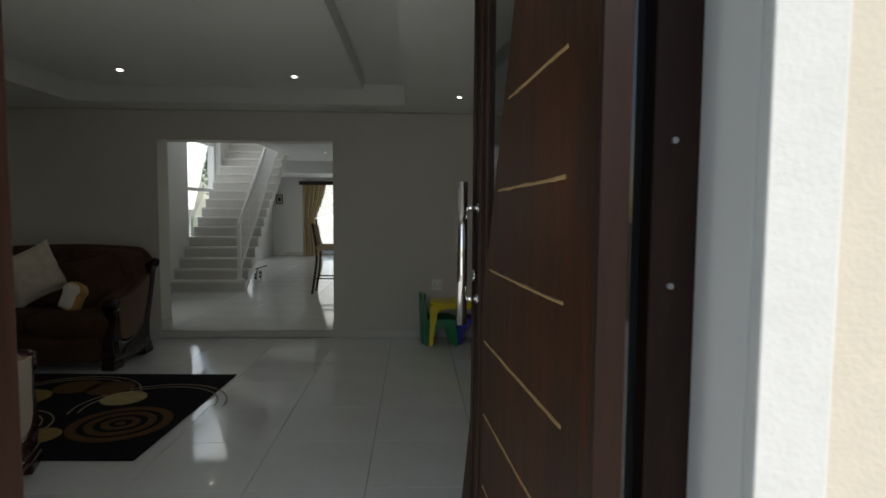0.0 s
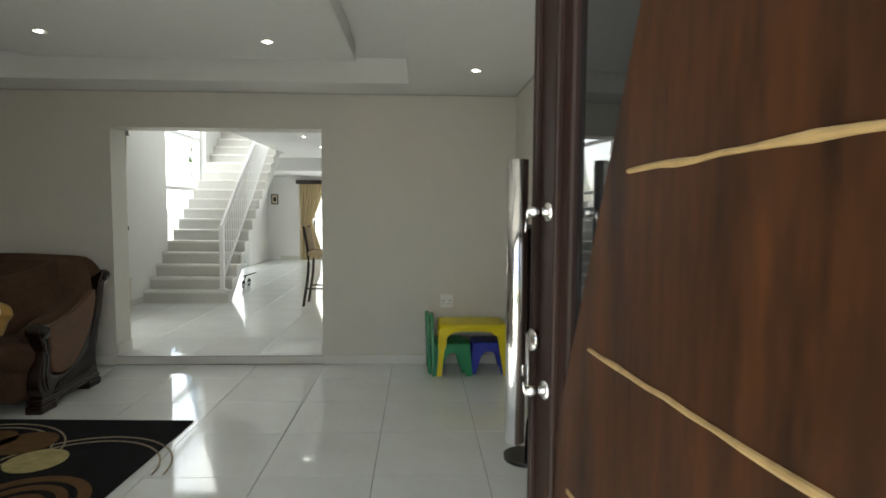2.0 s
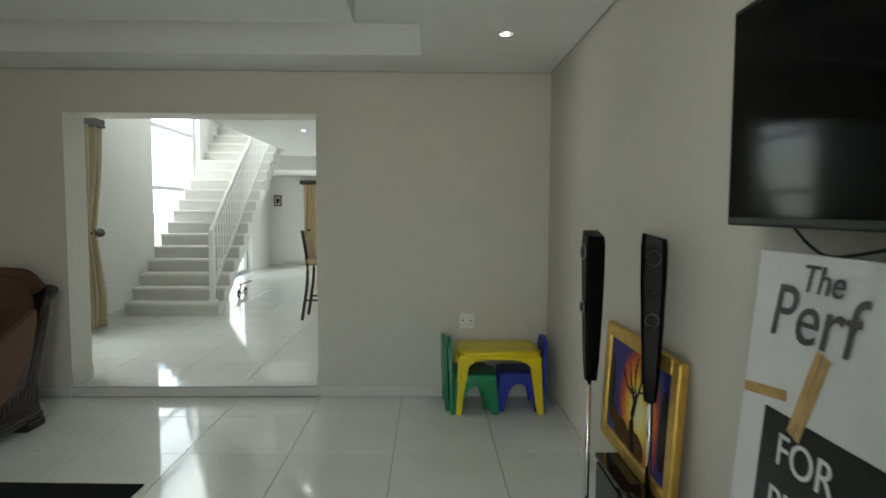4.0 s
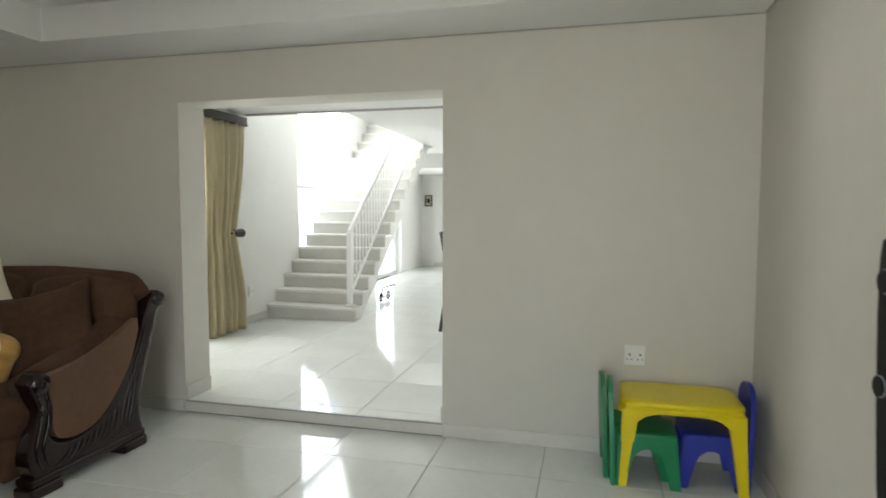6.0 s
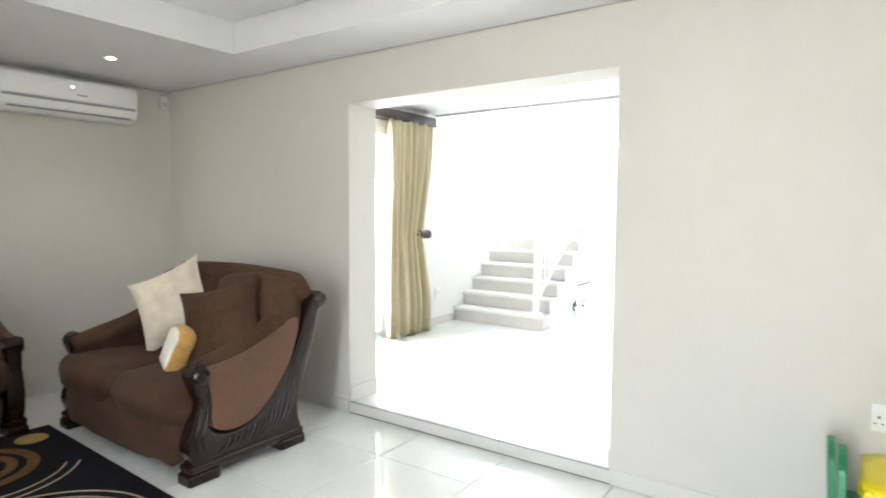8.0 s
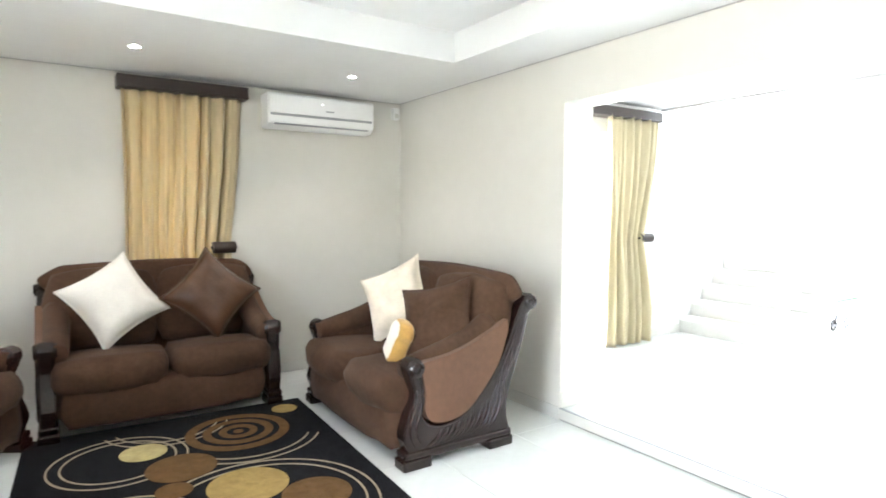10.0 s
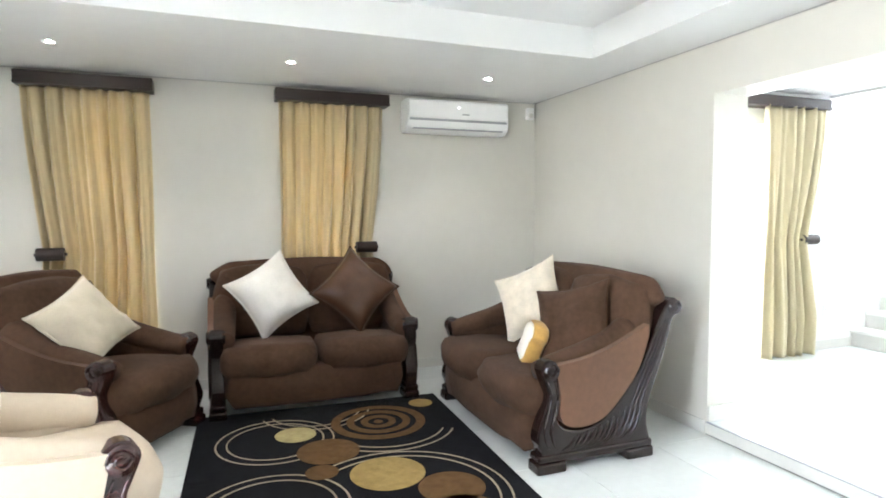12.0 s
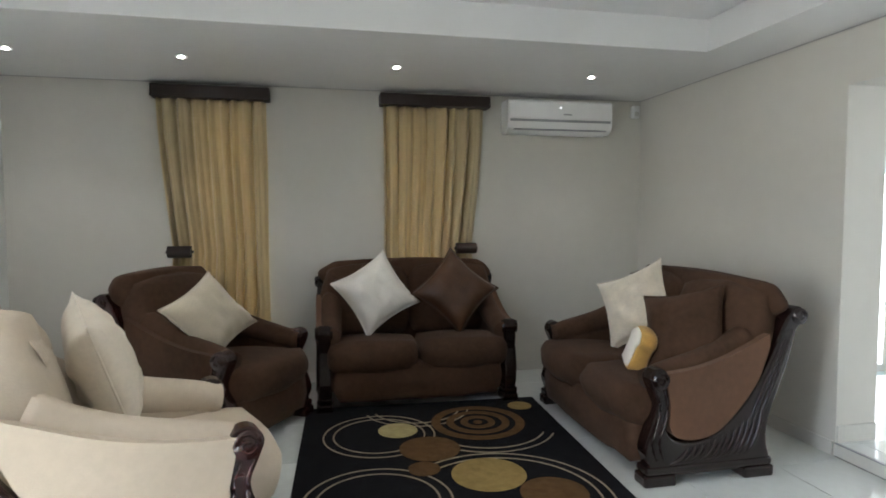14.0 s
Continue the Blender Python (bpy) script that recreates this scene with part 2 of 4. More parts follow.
def slab(outline, x0, x1, bevel=0.0, bm=None, seg=2):
    """An outline of (y, z) corners, extruded from x0 to x1."""
    own = bmesh.new()
    f = own.faces.new([own.verts.new((x0, y, z)) for y, z in outline])
    g = bmesh.ops.extrude_face_region(own, geom=[f])
    bmesh.ops.translate(own, verts=[v for v in g["geom"] if isinstance(v, bmesh.types.BMVert)], vec=(x1 - x0, 0, 0))
    if bevel:
        caps = [e for e in own.edges if abs(e.verts[0].co.x - e.verts[1].co.x) < 1e-6]
        bmesh.ops.bevel(own, geom=caps, offset=bevel, segments=seg, affect="EDGES", profile=0.5, clamp_overlap=True)
    bmesh.ops.triangulate(own, faces=[f for f in own.faces if len(f.verts) > 4])
    return join(bm, own)


def soft_box(cx, cy, cz, rx, ry, rz, e=0.35, seg=28, tilt=0.0, bm=None, puff=0.0):
    """A stuffed block: a superellipsoid with round edges."""
    own = bmesh.new()
    bmesh.ops.create_uvsphere(own, u_segments=seg, v_segments=seg // 2 + 2, radius=1)

    def sp(v, p):
        return math.copysign(abs(v) ** p, v)
    for v in own.verts:
        c = v.co
        k = max(abs(c.x), abs(c.y), abs(c.z))
        cube = c / k
        b = c.lerp(cube, 1 - e)
        w = 1 + puff * noise.noise(c * 2.3 + Vector((cx, cy, cz)))
        v.co = Vector((b.x * rx * w, b.y * ry * w, b.z * rz * w))
    m = Matrix.Translation((cx, cy, cz)) @ Matrix.Rotation(radians(tilt), 4, "X")
    return join(bm, own, m)


def disc(cx, cy, z, r, bm=None, seg=40, h=0.003):
    own = bmesh.new()
    bmesh.ops.create_cone(own, cap_ends=True, segments=seg, radius1=r, radius2=r, depth=h, matrix=Matrix.Translation((cx, cy, z)))
    return join(bm, own)


def ring(cx, cy, z, r0, r1, a0=0, a1=360, h=0.003, seg=64, bm=None):
    own = bmesh.new()
    n = max(6, int(seg * (a1 - a0) / 360))
    rows = []
    for i in range(n + 1):
        a = radians(a0 + (a1 - a0) * i / n)
        c, s = math.cos(a), math.sin(a)
        rows.append([own.verts.new((cx + r * c, cy + r * s, zz)) for r, zz in ((r0, z), (r0, z + h), (r1, z + h), (r1, z))])
    for p, q in zip(rows, rows[1:]):
        for k in range(3):
            own.faces.new((p[k], p[k + 1], q[k + 1], q[k]))
    return join(bm, own)


# ---------------- living room shell ----------------
XL, XR, YF, YB, H = -4.6, 1.13, 0.95, 6.165, 2.42
STEP, OX0, OX1, OTOP = 0.08, -2.43, -0.60, 2.11
WT = 0.27


def structure(name, bm, material, label, category):
    return tagged(put(bm, name, material), label, category, kind="structure")


bm = box(XL - 0.3, OX0, YB, YB + WT, -0.1, 2.6)
box(OX1, XR + 0.3, YB, YB + WT, -0.1, 2.6, bm=bm)
box(OX0, OX1, YB, YB + WT, OTOP, 2.6, bm=bm)
structure("wall_north", bm, WALL, "warm off-white painted wall with a wide square opening", "wall")
structure("wall_east", box(XR, XR + 0.25, YF - 0.2, YB, -0.1, 2.6), WALL, "plain warm off-white painted side wall", "wall")
WIN = [(2.33, 2.88), (3.84, 4.40)]
bm = box(XL - 0.25, XL, YF - 0.2, WIN[0][0], -0.1, 2.6)
box(XL - 0.25, XL, WIN[0][1], WIN[1][0], -0.1, 2.6, bm=bm)
box(XL - 0.25, XL, WIN[1][1], YB, -0.1, 2.6, bm=bm)
for a, b in WIN:
    box(XL - 0.25, XL, a, b, 2.2, 2.6, bm=bm)
    box(XL - 0.25, XL, a, b, -0.1, 0.3, bm=bm)
structure("wall_west", bm, WALL, "warm off-white painted wall with two curtained windows", "wall")
DX0, DX1, DTOP = -0.505, 0.80, 2.40
bm = box(XL, DX0 - 0.4, YF - 0.235, YF + 0.05, -0.1, 2.6)
box(DX1, XR, YF - 0.235, YF + 0.05, -0.1, 2.6, bm=bm)
box(DX0 - 0.4, DX1, YF - 0.235, YF + 0.05, DTOP, 2.6, bm=bm)
structure("wall_south", bm, WALL_W, "white plastered entrance wall", "wall")

# stepped tray ceiling: a dropped border round a raised middle
CX0, CX1, CY0, CY1, TRAY = -3.02, 0.18, 1.75, 5.70, 0.20
bm = box(XL, CX0, YF, YB, H, 2.75)
box(CX1, XR, YF, YB, H, 2.75, bm=bm)
box(CX0, CX1, YF, CY0, H, 2.75, bm=bm)
box(CX0, CX1, CY1, YB, H, 2.75, bm=bm)
box(CX0, CX1, CY0, CY1, H + TRAY, 2.75, bm=bm)
# a floating panel hung inside the tray
box(-2.56, -0.2, 2.2, 5.28, 2.49, H + TRAY, 0.006, bm=bm)
structure("ceiling", bm, CEIL, "white plasterboard tray ceiling with a raised middle", "ceiling")
bm = bmesh.new()
for a in ((XL, XR, YB - 0.012, YB - 0.002), (XL, XR, YF + 0.052, YF + 0.062)):
    box(a[0], a[1], a[2], a[3], H - 0.006, H - 0.001, bm=bm)
for a in ((XL + 0.002, XL + 0.012), (XR - 0.012, XR - 0.002)):
    box(a[0], a[1], YF + 0.06, YB - 0.012, H - 0.006, H - 0.001, bm=bm)
structure("trim", bm, SHADOWTRIM, "thin shadow-line trim under the ceiling", "trim")
bm = box(XL, OX0 - 0.01, YB - 0.012, YB - 0.001, 0.001, 0.085, 0.003)
box(OX1 + 0.01, XR, YB - 0.012, YB - 0.001, 0.001, 0.085, 0.003, bm=bm)
box(XR - 0.012, XR - 0.001, YF + 0.05, YB - 0.012, 0.001, 0.085, 0.003, bm=bm)
box(XL + 0.001, XL + 0.012, YF + 0.05, YB - 0.012, 0.001, 0.085, 0.003, bm=bm)
structure("baseboard", bm, SKIRT, "low pale tiled skirting along the walls", "baseboard")
bm = box(OX0 + 0.001, OX0 + 0.012, YB + 0.004, YB + WT, STEP, STEP + 0.1, 0.003)
box(OX1 - 0.012, OX1 - 0.001, YB + 0.004, YB + WT, STEP, STEP + 0.1, 0.003, bm=bm)
structure("baseboard_opening", bm, SKIRT, "low tiled skirting inside the opening", "baseboard")
structure("step_joint", box(OX0, OX1, YB - 0.0055, YB - 0.0042, 0.0005, 0.006), GROUT, "thin grey joint under the low step", "step")
bm = box(OX0, OX1, YB - 0.004, YB + 0.02, 0.0, STEP - 0.007)
structure("step_riser", bm, SKIRT, "pale tiled face of one low step", "step")
structure("step_edge", box(OX0, OX1, YB - 0.008, YB + 0.012, STEP - 0.006, STEP + 0.001, 0.002), GREYP, "grey metal edging strip on the low step", "step")

# ---------------- hall behind the opening: shell ----------------
HX0, HX1, HY0, HY1, HH = -3.54, 3.2, YB + WT, 15.9, 2.46
SX1 = -2.37
RUN, RISE, SY0, NSTEP = 0.208, 0.163, 9.10, 17
WY0, WY1, D3A, D3B = 9.94, 11.62, 12.9, 14.35
ww = thing("wall_hall_west", "white hall wall with a tall stairwell window", "wall", (HX0, HY0, 0), 0, "", "structure")
for y0, y1, z0, z1 in ((HY0, 6.90, 0, 5.2), (6.90, 7.92, 2.16, 5.2), (7.92, WY0, 0, 5.2), (WY0, WY1, -0.1, 0.30), (WY0, WY1, 4.5, 5.2), (WY1, D3A, 0, 5.2), (D3A, D3B, 2.05, 5.2), (D3B, HY1, 0, 5.2)):
    part("wall_section", box(-0.25, 0, y0 - HY0, y1 - HY0, z0, z1), WALL_W, ww)
DFX0, DFX1, DFZ = -2.6, 0.9, 2.06
bm = box(HX0 - 0.25, DFX0, HY1, HY1 + 0.25, 0, 5.2)
box(DFX1, HX1, HY1, HY1 + 0.25, 0, 5.2, bm=bm)
box(DFX0, DFX1, HY1, HY1 + 0.25, DFZ, 5.2, bm=bm)
structure("wall_hall_north", bm, WALL_W, "white far wall with a wide terrace door", "wall")
structure("wall_hall_east", box(HX1, HX1 + 0.25, HY0, HY1 + 0.25, 0, 2.8), WALL_W, "plain white hall wall", "wall")
bm = box(XR + 0.3, HX1 + 0.25, HY0 - 0.2, HY0, 0, 2.8)
structure("wall_hall_south", bm, WALL_W, "plain white hall wall", "wall")
bm = box(HX0, HX1, HY0, 8.7, HH, HH + 0.25)
box(SX1 + 0.0, HX1, 8.7, HY1, HH, HH + 0.25, bm=bm)
box(HX0, HX1, 13.6, HY1, 2.18, HH, bm=bm)
box(HX0, SX1, 12.64, 13.6, HH, HH + 0.18, bm=bm)
structure("ceiling_hall", bm, CEIL, "white hall ceiling with a shallow bulkhead", "ceiling")
# grey strip drawn in place of the cornice's shadow line
structure("shadow_line_hall", box(HX0 + 0.02, 0.6, 8.66, 8.70, HH - 0.02, HH - 0.001), SHADOWTRIM, "thin grey strip standing in for a cornice's shadow line across the hall ceiling", "trim")
bm = box(HX0 - 0.25, SX1 + 0.35, 8.5, HY1 + 0.25, 5.2, 5.4)
box(HX0, SX1 + 0.35, 8.5, 8.7, HH + 0.25, 5.2, bm=bm)
box(SX1 + 0.1, SX1 + 0.35, 8.7, HY1, HH + 0.25, 5.2, bm=bm)
structure("ceiling_stairwell", bm, CEIL, "white stairwell walls and ceiling above the stairs", "ceiling")
bm = box(HX0 + 0.001, HX0 + 0.012, 7.92, SY0, STEP, STEP + 0.09, 0.003)
box(HX0 + 0.3, DFX0, HY1 - 0.012, HY1 - 0.001, STEP, STEP + 0.09, 0.003, bm=bm)
structure("baseboard_hall", bm, SKIRT, "pale tiled skirting in the hall", "baseboard")
bm = box(XL, XR + 0.3, YF - 0.2, YB - 0.004, -0.1, -0.006)
structure("floor_bed", bm, GROUT, "grey grout bed under the floor tiles", "floor")
bm = box(HX0, HX1, YB + 0.02, HY1, -0.1, STEP - 0.006)
structure("floor_bed_hall", bm, GROUT, "grey grout bed under the hall tiles", "floor")

# ---------------- outdoors ----------------
bm = box(-60, 60, -60, 80, -0.3, -0.12)
structure("ground", bm, GRASS, "lawn around the house", "ground")
structure("pavement", box(-3, 3, -6, YF - 0.237, -0.12, -0.02, 0.004), PAVING, "grey paved porch before the entrance", "pavement")
structure("terrace", box(-5, 5, HY1 + 0.25, HY1 + 4, -0.12, 0.06), PAVING, "paved terrace behind the house", "pavement")
structure("architrave", box(DX1 + 0.001, DX1 + 0.12, YF - 0.27, YF - 0.237, -0.02, 2.6, 0.004), PLASTER, "white plaster band round the entrance", "trim")
structure("wall_exterior", box(DX1 + 0.13, 4.5, YF - 0.25, YF - 0.238, -0.02, 3.2), PLASTER_C, "cream plastered outer wall", "wall")
structure("boundary_wall", box(-8.2, -8.0, 4, 22, -0.12, 1.7), PLASTER, "pale boundary wall beside the house", "wall")
structure("roof_entrance", box(XL - 0.3, XR + 0.3, YF - 0.2, HY0 - 0.3, 2.76, 2.95), PLASTER, "flat slab over the living room", "roof")
# ---------------- entrance door ----------------
def entrance_door():
    """Local frame: x along the leaf from the outer edge, y through it (outside face at y=0 looks to -y), z up."""
    th = 0.05
    e = thing("entrance_door", "open dark timber pivot door with pale horizontal inlays and a chrome bar", "door", (0.585, 0.91, 0.012))
    e.matrix_world = pose(0.585, 0.91, 0.012, 0, 0, 90 + math.degrees(math.atan2(0.085, 1.17)))
    zt = 2.33

    def edge(z):
        return 0.775 - 0.46 * (z - 1.47)
    # panel, cut on a slant beside the tapered glass
    own = bmesh.new()
    cs = [(-0.083, 0.0), (edge(0), 0.0), (edge(zt), zt), (-0.083, zt)]
    f = own.faces.new([own.verts.new((x, 0.004, z)) for x, z in cs])
    g = bmesh.ops.extrude_face_region(own, geom=[f])
    bmesh.ops.translate(own, verts=[v for v in g["geom"] if isinstance(v, bmesh.types.BMVert)], vec=(0, -th + 0.008, 0))
    bmesh.ops.bevel(own, geom=own.edges[:], offset=0.003, segments=1, affect="EDGES")
    part("panel", own, DOORWOOD, e, "reddish brown timber panel with vertical grain")
    part("edge_lipping", box(-0.098, -0.084, -th, 0.005, 0, zt, 0.003), FRAMEWOOD, e, "dark lipping on the leaf edge")
    bm = box(0.945, 1.17, -th, 0.0, 0, zt, 0.008)
    part("lock_stile", bm, FRAMEWOOD, e, "dark moulded stile beside the handle")
    for x in (0.985, 1.12):
        part("moulding", box(x, x + 0.02, -0.006, 0.012, 0, zt, 0.005), FRAMEWOOD, e)
    own = bmesh.new()
    cs = [(edge(0.45) + 0.002, 0.45), (0.944, 0.45), (0.944, zt - 0.01), (edge(zt - 0.01) + 0.002, zt - 0.01)]
    f = own.faces.new([own.verts.new((x, -0.014, z)) for x, z in cs])
    g = bmesh.ops.extrude_face_region(own, geom=[f])
    bmesh.ops.translate(own, verts=[v for v in g["geom"] if isinstance(v, bmesh.types.BMVert)], vec=(0, -0.02, 0))
    part("glass_strip", own, GLASS_D, e, "tapered strip of dark reflecting glass")
    rnd = random.Random(4)
    for k in range(9):
        z = 1.98 - 0.258 * k
        if z < 0.05:
            break
        x0, x1 = 0.08, min(0.98, edge(z)) - 0.075
        n = 16
        pts = [(x0 + (x1 - x0) * i / n, 0.004, z + 0.011 * (1 - i / n) + rnd.uniform(-0.0012, 0.0012)) for i in range(n + 1)]
        rad = [(0.004, 0.0043 + rnd.uniform(-0.0012, 0.0012)) for i in range(n + 1)]
        part("inlay", tube(pts, rad, 8), INLAY, e, "rough pale wooden inlay strip" if k == 0 else "")
    h = part("bar_handle", tube([(1.03, 0.066, 0.985), (1.03, 0.066, 1.503)], [0.0185, 0.0185], 24), CHROME, e, "polished chrome bar handle", True)
    for z in (1.08, 1.41):
        bm = rod((1.03, 0.012, z), (1.03, 0.052, z), 0.009, bm=None)
        rod((1.03, 0.0, z), (1.03, 0.013, z), 0.017, bm=bm, seg=20)
        part("standoff", bm, CHROME, h, "", True)
    part("lock_cylinder", rod((1.12, 0.0, 1.155), (1.12, 0.014, 1.155), 0.022, seg=20), CHROME, e, "round chrome lock", True)
    return e


# the leaf's local +y is its camera side once turned to run inwards
entrance_door()
f = thing("entrance_frame", "dark brown timber entrance frame with a narrow sidelight", "door frame", (0, 0, 0), kind="structure")
part("post", box(DX1 - 0.09, DX1, YF - 0.06, YF + 0.045, -0.02, DTOP, 0.006), FRAMEWOOD, f)
part("post", box(0.615, 0.645, YF - 0.06, YF + 0.045, -0.02, DTOP, 0.004), FRAMEWOOD, f)
part("sidelight_glass", box(0.645, DX1 - 0.09, YF - 0.01, YF - 0.002, 0.03, DTOP - 0.05), GLASS_D, f, "dark reflecting sidelight glass")
part("post", box(DX0 - 0.06, DX0, YF - 0.06, YF + 0.045, -0.02, DTOP, 0.006), FRAMEWOOD, f)
part("sidelight_glass", box(DX0 - 0.32, DX0 - 0.06, YF - 0.01, YF - 0.002, 0.03, DTOP - 0.05), GLASS_D, f)
part("post", box(DX0 - 0.40, DX0 - 0.32, YF - 0.06, YF + 0.045, -0.02, DTOP, 0.006), FRAMEWOOD, f)
part("head", box(DX0, 0.615, YF - 0.06, YF + 0.045, DTOP - 0.05, DTOP - 0.001, 0.005), FRAMEWOOD, f)
for z in (1.28, 1.55):
    part("screw_cap", rod((DX1 - 0.05, YF - 0.066, z), (DX1 - 0.05, YF - 0.06, z), 0.006, seg=10), GREYP, f)

# ---------------- sofas ----------------
FRAME_OUT = [(0.0, 0.12), (-0.025, 0.2), (0.02, 0.32), (0.05, 0.42), (0.02, 0.50), (0.0, 0.56), (0.03, 0.605), (0.08, 0.61), (0.125, 0.57), (0.135, 0.5), (0.115, 0.40), (0.11, 0.30), (0.16, 0.235),
             (0.28, 0.215), (0.42, 0.25), (0.55, 0.35), (0.65, 0.50), (0.73, 0.68), (0.79, 0.83), (0.83, 0.89), (0.88, 0.90), (0.92, 0.86), (0.91, 0.81), (0.87, 0.78), (0.845, 0.62), (0.795, 0.43), (0.765, 0.29), (0.765, 0.19), (0.785, 0.12)]


FRAME_OUT = [(y + (0.10 * (z - 0.25) / 0.65 if y > 0.6 and z > 0.25 else 0), z) for y, z in FRAME_OUT]


def side_frame(e, x, wood, sgn):
    """Carved side: S-shaped front leg, low sweep and raking rear post, on a plinth with two feet."""
    pts = [(p.x, p.y) for p in smooth_line([(a, b, 0) for a, b in FRAME_OUT], 3)]
    t = 0.045
    fr = part("side_frame", slab([(0.785, 0.05), (0.0, 0.05)] + pts, x - t, x + t, 0.012), wood, e, "carved dark polished wood side with scrolled ends")
    for y0, y1 in ((-0.03, 0.17), (0.61, 0.81)):
        part("foot", box(x - t - 0.012, x + t + 0.012, y0, y1, 0, 0.062, 0.012), wood, fr)
    part("plinth", box(x - t - 0.008, x + t + 0.008, -0.02, 0.80, 0.062, 0.105, 0.012), wood, fr)
    xo = x + sgn * (t + 0.001)
    for cy, cz, r in ((0.062, 0.555, 0.048), (0.964, 0.852, 0.042)):
        bm = rod((x - t - 0.014, cy, cz), (x + t + 0.014, cy, cz), r, seg=24)
        # spiral ridge on the outer end
        sp = [(xo + sgn * 0.012, cy + (r * 0.95 - 0.0022 * k) * math.cos(0.55 * k), cz + (r * 0.95 - 0.0022 * k) * math.sin(0.55 * k)) for k in range(17)]
        tube(sp, [0.006] * 17, 6, bm)
        part("scroll", bm, wood, fr, "", True)
    # carved flutes swept along the lower curve, overlapping
    for k in range(12):
        u = k / 11
        y, z = 0.13 + 0.49 * u, 0.110 + 0.02 * u
        ln = smooth_line([(xo - sgn * 0.006, y, z), (xo - sgn * 0.002, y + 0.05, z + 0.012 + 0.04 * u * u), (xo - sgn * 0.002, y + 0.095, z + 0.045 + 0.12 * u * u), (xo - sgn * 0.006, y + 0.115, z + 0.085 + 0.19 * u * u)], 3)
        n = len(ln)
        part("carved_flute", tube(ln, [0.005 + 0.011 * math.sin(math.pi * (i + 0.6) / n) for i in range(n)], 8), wood, fr, "", True)
    # long shallow flutes that climb the rear post
    for dy in (-0.034, -0.004, 0.026):
        ln = smooth_line([(xo - sgn * 0.004, 0.665 + dy, 0.27), (xo - sgn * 0.002, 0.715 + dy, 0.38), (xo - sgn * 0.002, 0.79 + dy, 0.53), (xo - sgn * 0.002, 0.855 + dy * 0.8, 0.67), (xo - sgn * 0.005, 0.91 + dy * 0.5, 0.79)], 4)
        part("carved_flute", tube(ln, [0.004 + 0.009 * math.sin(math.pi * (i + 0.6) / len(ln)) for i in range(len(ln))], 8), wood, fr, "", True)
    for dy in (0.03, 0.075):
        ln = smooth_line([(xo, dy + 0.02, 0.14), (xo, dy - 0.01, 0.22), (xo, dy + 0.02, 0.33), (xo, dy + 0.035, 0.42), (xo, dy + 0.01, 0.50)], 3)
        part("carved_flute", tube(ln, [0.003 + 0.009 * math.sin(math.pi * (i + 0.6) / len(ln)) for i in range(len(ln))], 7), wood, fr, "", True)


